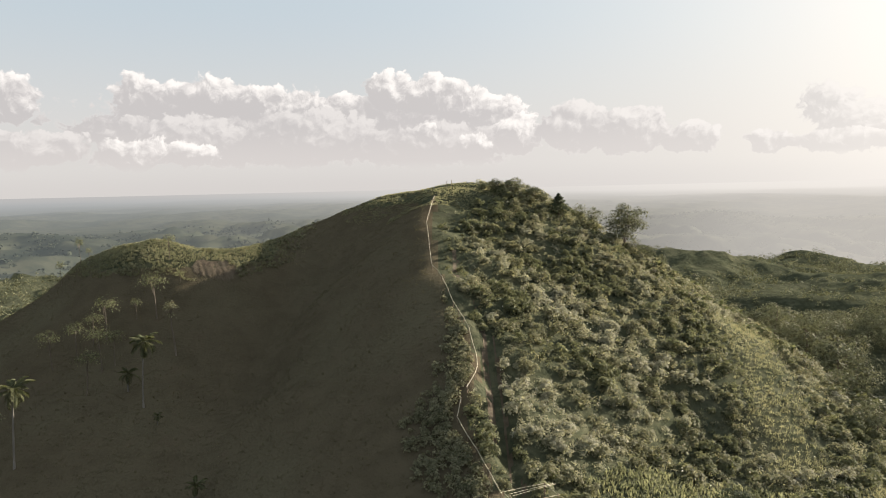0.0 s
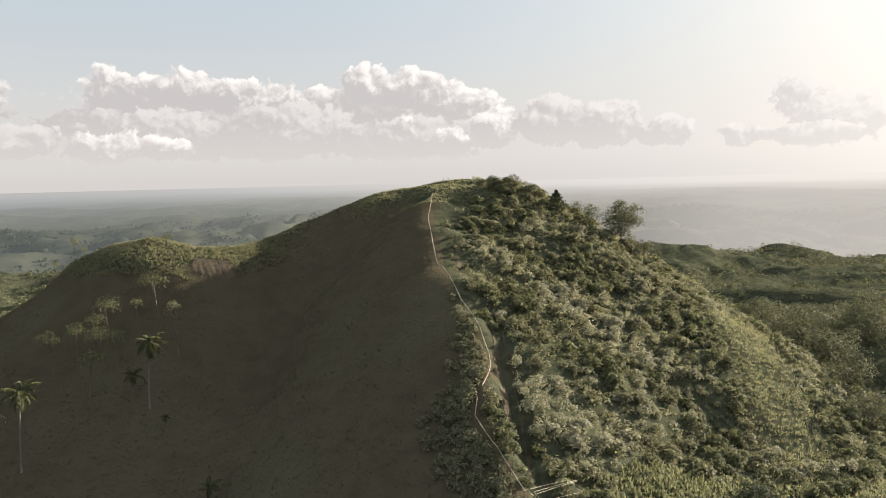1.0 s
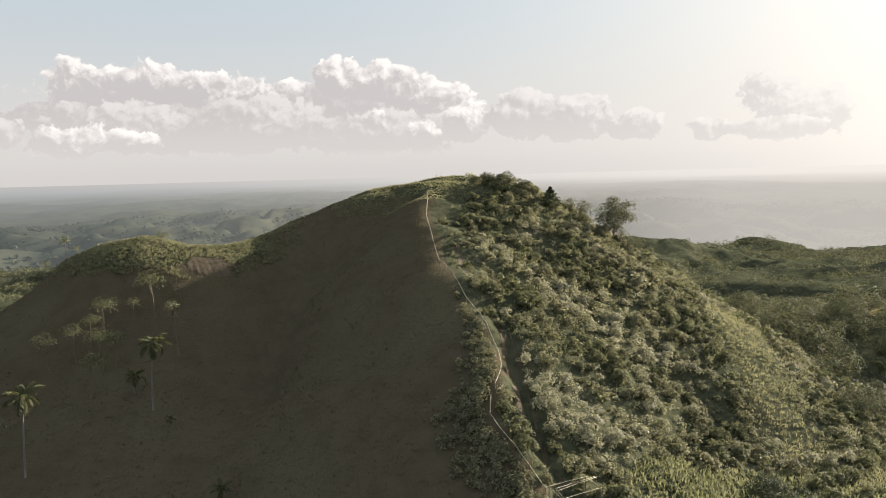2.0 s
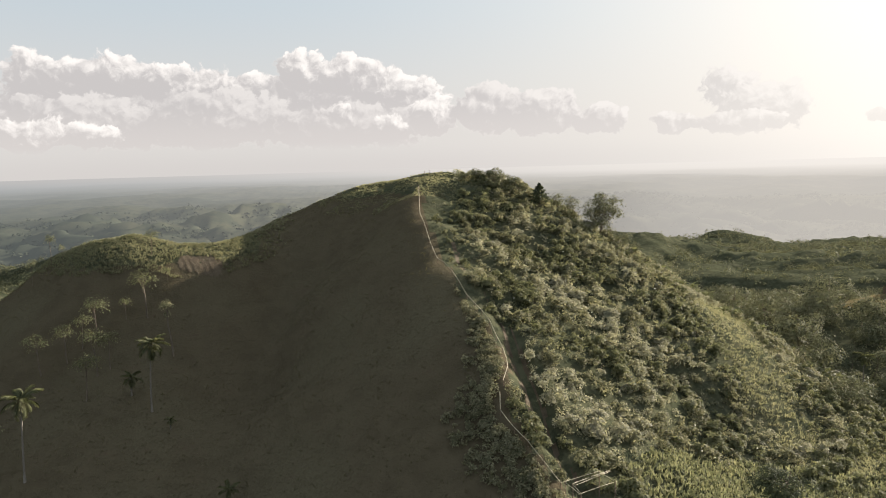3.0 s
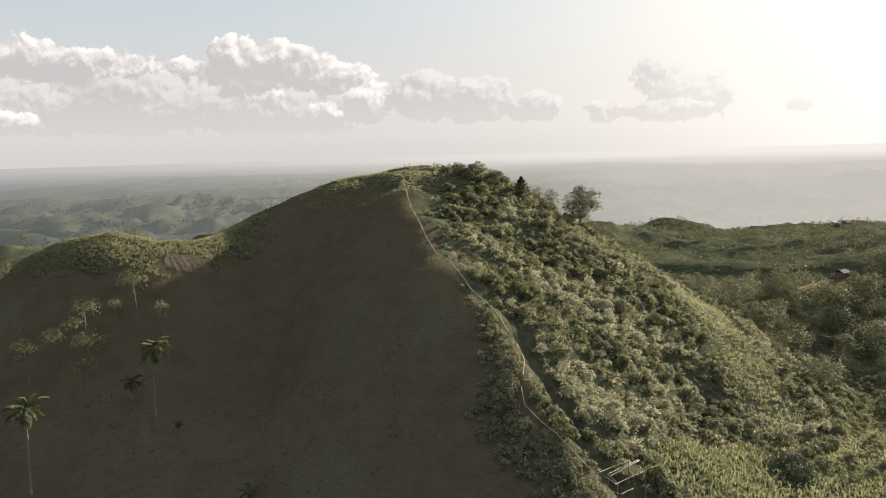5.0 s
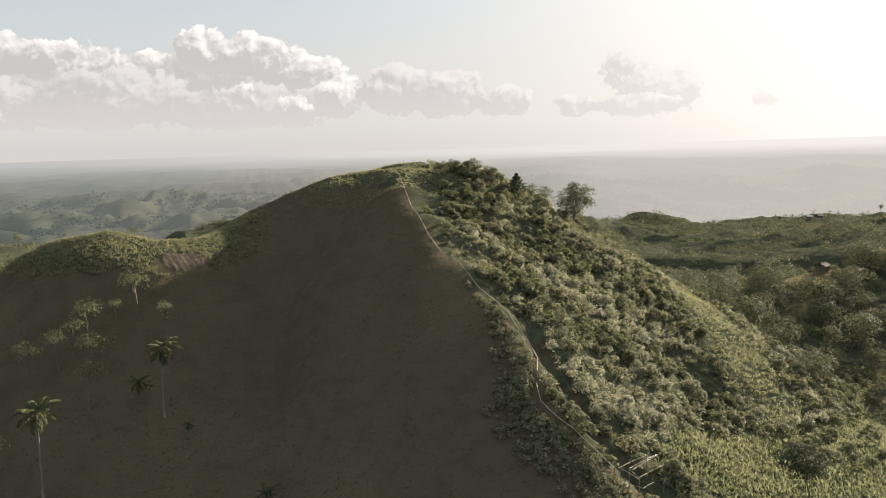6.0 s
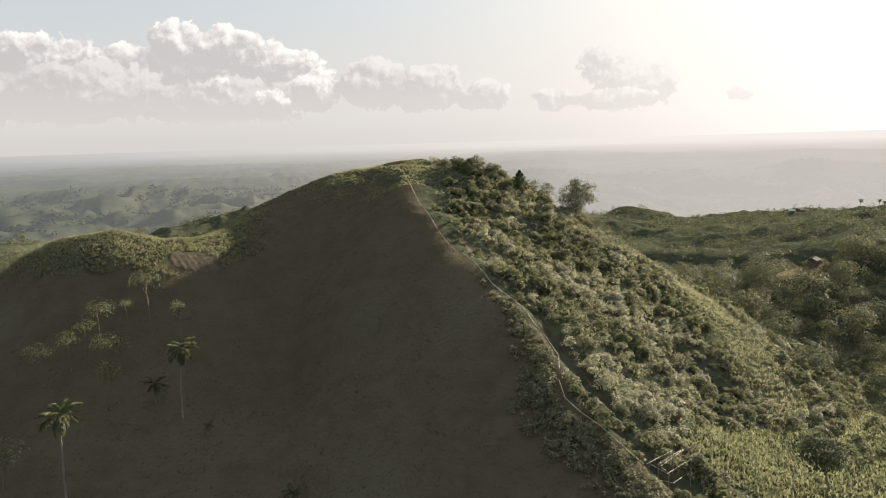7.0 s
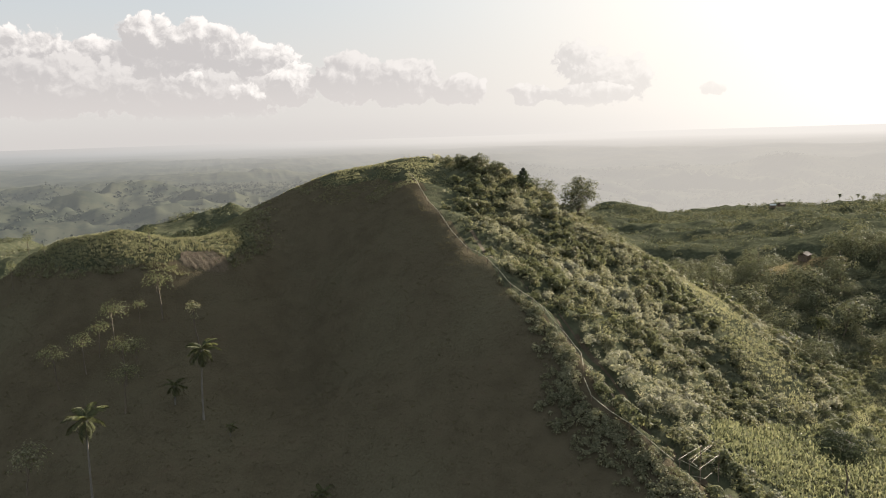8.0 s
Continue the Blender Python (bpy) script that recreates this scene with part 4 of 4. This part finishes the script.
railing("bamboo_railing", "pale bamboo handrail climbing the crest to the summit", 101.5, 184, 0.95)
railing("bamboo_railing", "pale bamboo handrail at the foot of the crest", 82.8, 99.5, 0.85)
frame_ob = tagged(new("shelter"), "open shelter frame of pale bamboo poles over the path", "shelter")
for a, b in (((5.9, 81.5, 23.9), (11.6, 84.3, 23.7)), ((6.8, 80.5, 24.1), (12.4, 83.5, 24.0)), ((7.1, 80.2, 24.0), (12.6, 83.5, 23.9)), ((7.1, 78.9, 23.5), (12.9, 82.1, 23.2)),
             ((6.3, 81.8, 23.75), (7.4, 78.8, 23.4)), ((6.9, 80.5, 24.0), (7.5, 78.8, 23.5)), ((11.4, 84.3, 23.6), (12.8, 82.0, 23.15)), ((6.6, 79.6, 22.4), (7.6, 78.2, 22.5)), ((7.6, 78.2, 22.5), (9.8, 79.6, 22.3))):
    pole("pole", [a, [(p + q) / 2 + 0.02 for p, q in zip(a, b)], b], 0.024, frame_ob)
for x, y, z in ((6.3, 81.7, 23.9), (7.4, 78.9, 23.5), (11.4, 84.2, 23.7), (12.7, 82.0, 23.3), (6.9, 80.5, 24.1)):
    pole("post", [(x, y, height_at(x, y) - 0.3), (x + 0.02, y, z - 1), (x, y, z + 0.08)], 0.06, frame_ob, OLD_WOOD)

# ---- bare soil: a dug patch below the shoulder, and the worn path ----
def soil_sheet(name, label, x0, x1, y0, y1, cell, inside, furrow=0.0):
    """Loose earth laid over the land where inside() holds."""
    xs_, ys_ = np.arange(x0, x1, cell), np.arange(y0, y1, cell)
    x, y = np.meshgrid(xs_, ys_)
    z = height(x, y) + 0.06 + 0.05 * fbm(x, y, 0.9, 71, 2) + furrow * np.sin((x * 0.9 + y * 0.5) * 5.0)
    at = np.arange(x.size).reshape(x.shape)
    quads = np.stack([at[:-1, :-1], at[:-1, 1:], at[1:, 1:], at[1:, :-1]], -1).reshape(-1, 4)
    verts = np.stack([x, y, z], -1).reshape(-1, 3)
    ok = inside(verts[quads].mean(1)[:, 0], verts[quads].mean(1)[:, 1])
    keep, back = np.unique(quads[ok], return_inverse=True)
    return tagged(link_mesh(name, verts[keep], back.reshape(-1, 4), SOIL, smooth=True), label, "soil", kind="structure")


soil_sheet("ground_soil_patch", "dug brown soil below the shrubs", -62, -44, 158, 172, 0.35,
           lambda x, y: np.hypot((x + 53) / 4.8, (y - 164.8) / 3.4) < 0.9 + 0.25 * fbm(x, y, 3, 73, 3), 0.05)
soil_sheet("ground_path", "worn brown earth path in the gully", -4, 22, 70, 176, 0.4,
           lambda x, y: (np.abs(x - gully_x(y)) < np.where(y < 120, 1.2, 0.4) + 0.5 * fbm(x, y, 4, 74, 2)) & (y > 74) & (y < 150))


# ---- posts, huts and houses ----
def box_mesh(w, d, h, bevel=0.0):
    bm = bmesh.new()
    bmesh.ops.create_cube(bm, size=1)
    bmesh.ops.scale(bm, vec=(w, d, h), verts=bm.verts)
    if bevel:
        bmesh.ops.bevel(bm, geom=bm.edges[:], offset=bevel, segments=2, affect="EDGES")
    return bm


def part(name, bm, mat, parent, at=(0, 0, 0), turn=(0, 0, 0), label=""):
    mesh = bpy.data.meshes.new(name)
    bm.to_mesh(mesh)
    bm.free()
    mesh.materials.append(mat)
    ob = new(name, mesh)
    ob.parent = parent
    ob.matrix_basis = pose(*at, *turn)
    return tagged(ob, label) if label else ob


WHITE_TIN = plain_material("pale_tin", (0.45, 0.45, 0.43), (0.6, 0.6, 0.58), 1.2, 0.7, 0.0)
THATCH = plain_material("dry_thatch", (0.045, 0.036, 0.027), (0.09, 0.072, 0.052), 2.5, 0.95)
BLOSSOM = leaf_material("white_blossom", (0.55, 0.53, 0.48), (0.75, 0.73, 0.68), (0.70, 0.66, 0.55), 0.15, 0.5, 0.35)


def hut(name, label, wide, deep, tall, roof_mat, wall_mat, stilts=0.6):
    """A small wooden hut on stilts: four walls, door, window and a pitched roof with eaves."""
    ob = tagged(new(name), label, "hut")
    for sx in (-1, 1):
        for sy in (-1, 1):
            part("stilt", box_mesh(0.14, 0.14, stilts + 0.8), wall_mat, ob, (sx * (wide / 2 - 0.1), sy * (deep / 2 - 0.1), stilts / 2 - 0.4))
    part("floor_deck", box_mesh(wide + 0.1, deep + 0.1, 0.12, 0.02), wall_mat, ob, (0, 0, stilts + 0.06))
    for sy in (-1, 1):
        wall = part("wall", box_mesh(wide, 0.1, tall), wall_mat, ob, (0, sy * deep / 2, stilts + 0.12 + tall / 2))
        if sy < 0:
            part("door", box_mesh(0.8, 0.06, 1.7, 0.01), OLD_WOOD, wall, (-wide * 0.2, -0.075, -tall / 2 + 0.87))
            part("window", box_mesh(0.7, 0.06, 0.6, 0.01), OLD_WOOD, wall, (wide * 0.22, -0.075, 0.15))
    for sx in (-1, 1):
        part("wall", box_mesh(0.1, deep - 0.1, tall), wall_mat, ob, (sx * (wide / 2 - 0.05), 0, stilts + 0.12 + tall / 2))
    rise = deep * 0.32
    slant = math.hypot(deep / 2 + 0.45, rise)
    for sy in (-1, 1):
        part("roof", box_mesh(wide + 0.9, slant, 0.09, 0.02), roof_mat, ob, (0, sy * (deep / 4 + 0.21), stilts + tall + 0.12 + rise / 2), (-sy * math.degrees(math.atan2(rise, deep / 2 + 0.45)), 0, 0))
    part("ridge_cap", box_mesh(wide + 0.95, 0.3, 0.08, 0.02), roof_mat, ob, (0, 0, stilts + tall + 0.17 + rise))
    return ob


on_land(hut("hut", "small brown wooden hut on the grassy spur", 3.6, 3.0, 2.2, THATCH, OLD_WOOD), 155.5, 216.5, 25)
on_land(hut("farm_hut", "small dark hut on the far ridge", 5.0, 3.6, 2.0, THATCH, OLD_WOOD, 0.2), 372, 466, 15)
far_house = on_land(hut("farm_house", "low farm house with pale tin roof among trees", 3.6, 3.0, 2.0, WHITE_TIN, OLD_WOOD, 0.2), 357.5, 459, -30)

# two thin marker posts on the summit
for x, y, tall, lean in ((1.0, 201.6, 1.9, 1.5), (2.4, 201.2, 2.0, -1.0)):
    stake = tagged(new("marker_post"), "thin weathered wooden post standing on the summit", "post", "summit posts")
    link_mesh("shaft", *tube([(0, 0, -0.3), (0.02, 0, tall * 0.5), (0, 0.01, tall)], [0.07, 0.065, 0.055], 7), OLD_WOOD, stake, True)
    stake.matrix_basis = pose(x, y, height_at(x, y), lean, lean, 0)

# palms and tall trees on the far ridge
for x, y, k in ((408, 446, 0.7), (420, 440, 0.6), (416, 432, 0.75), (436, 425, 0.6), (300, 420, 0.5)):
    copy_thing(palm_a, pose(x, y, float(mesh_height(x, y)[0]) - 0.3, 0, 0, 40 * k * x)).scale = (k, k, k)
g = np.random.default_rng(181)
for i in range(16):
    x, y, k = g.uniform(400, 500), g.uniform(385, 450), g.uniform(0.5, 1.0)
    copy_thing(kinds[i % 3], pose(x, y, float(mesh_height(x, y)[0]) - 0.2, 0, 0, g.uniform(0, 360))).scale = (k, k, k)

# slender stems on the outer edge of the shoulder
for x, y, k in ((-87.5, 172.5, 0.7), (-90, 168, 0.6), (-84, 170, 0.45)):
    copy_thing(umbrella, pose(x, y, height_at(x, y), 0, 0, 90 * k)).scale = (k * 0.6, k * 0.6, k)

# white blossoms scattered through the shrubs
g = np.random.default_rng(191)
c = np.concatenate([np.stack([24 + 2.6 * g.normal(size=16), 132 + 4 * g.normal(size=16)], -1), np.stack([g.uniform(8, 62, 46), g.uniform(88, 180, 46)], -1)])
v = puffs(np.stack([c[:, 0], c[:, 1], height(c[:, 0], c[:, 1]) + 1.75], -1), np.full(len(c), 0.14), 1.0, 8, 0.17, 192)
tagged(link_mesh("blossoms", v, quad_faces(v), BLOSSOM), "white blossoms on the hillside shrubs", "flowers", kind="stuff")
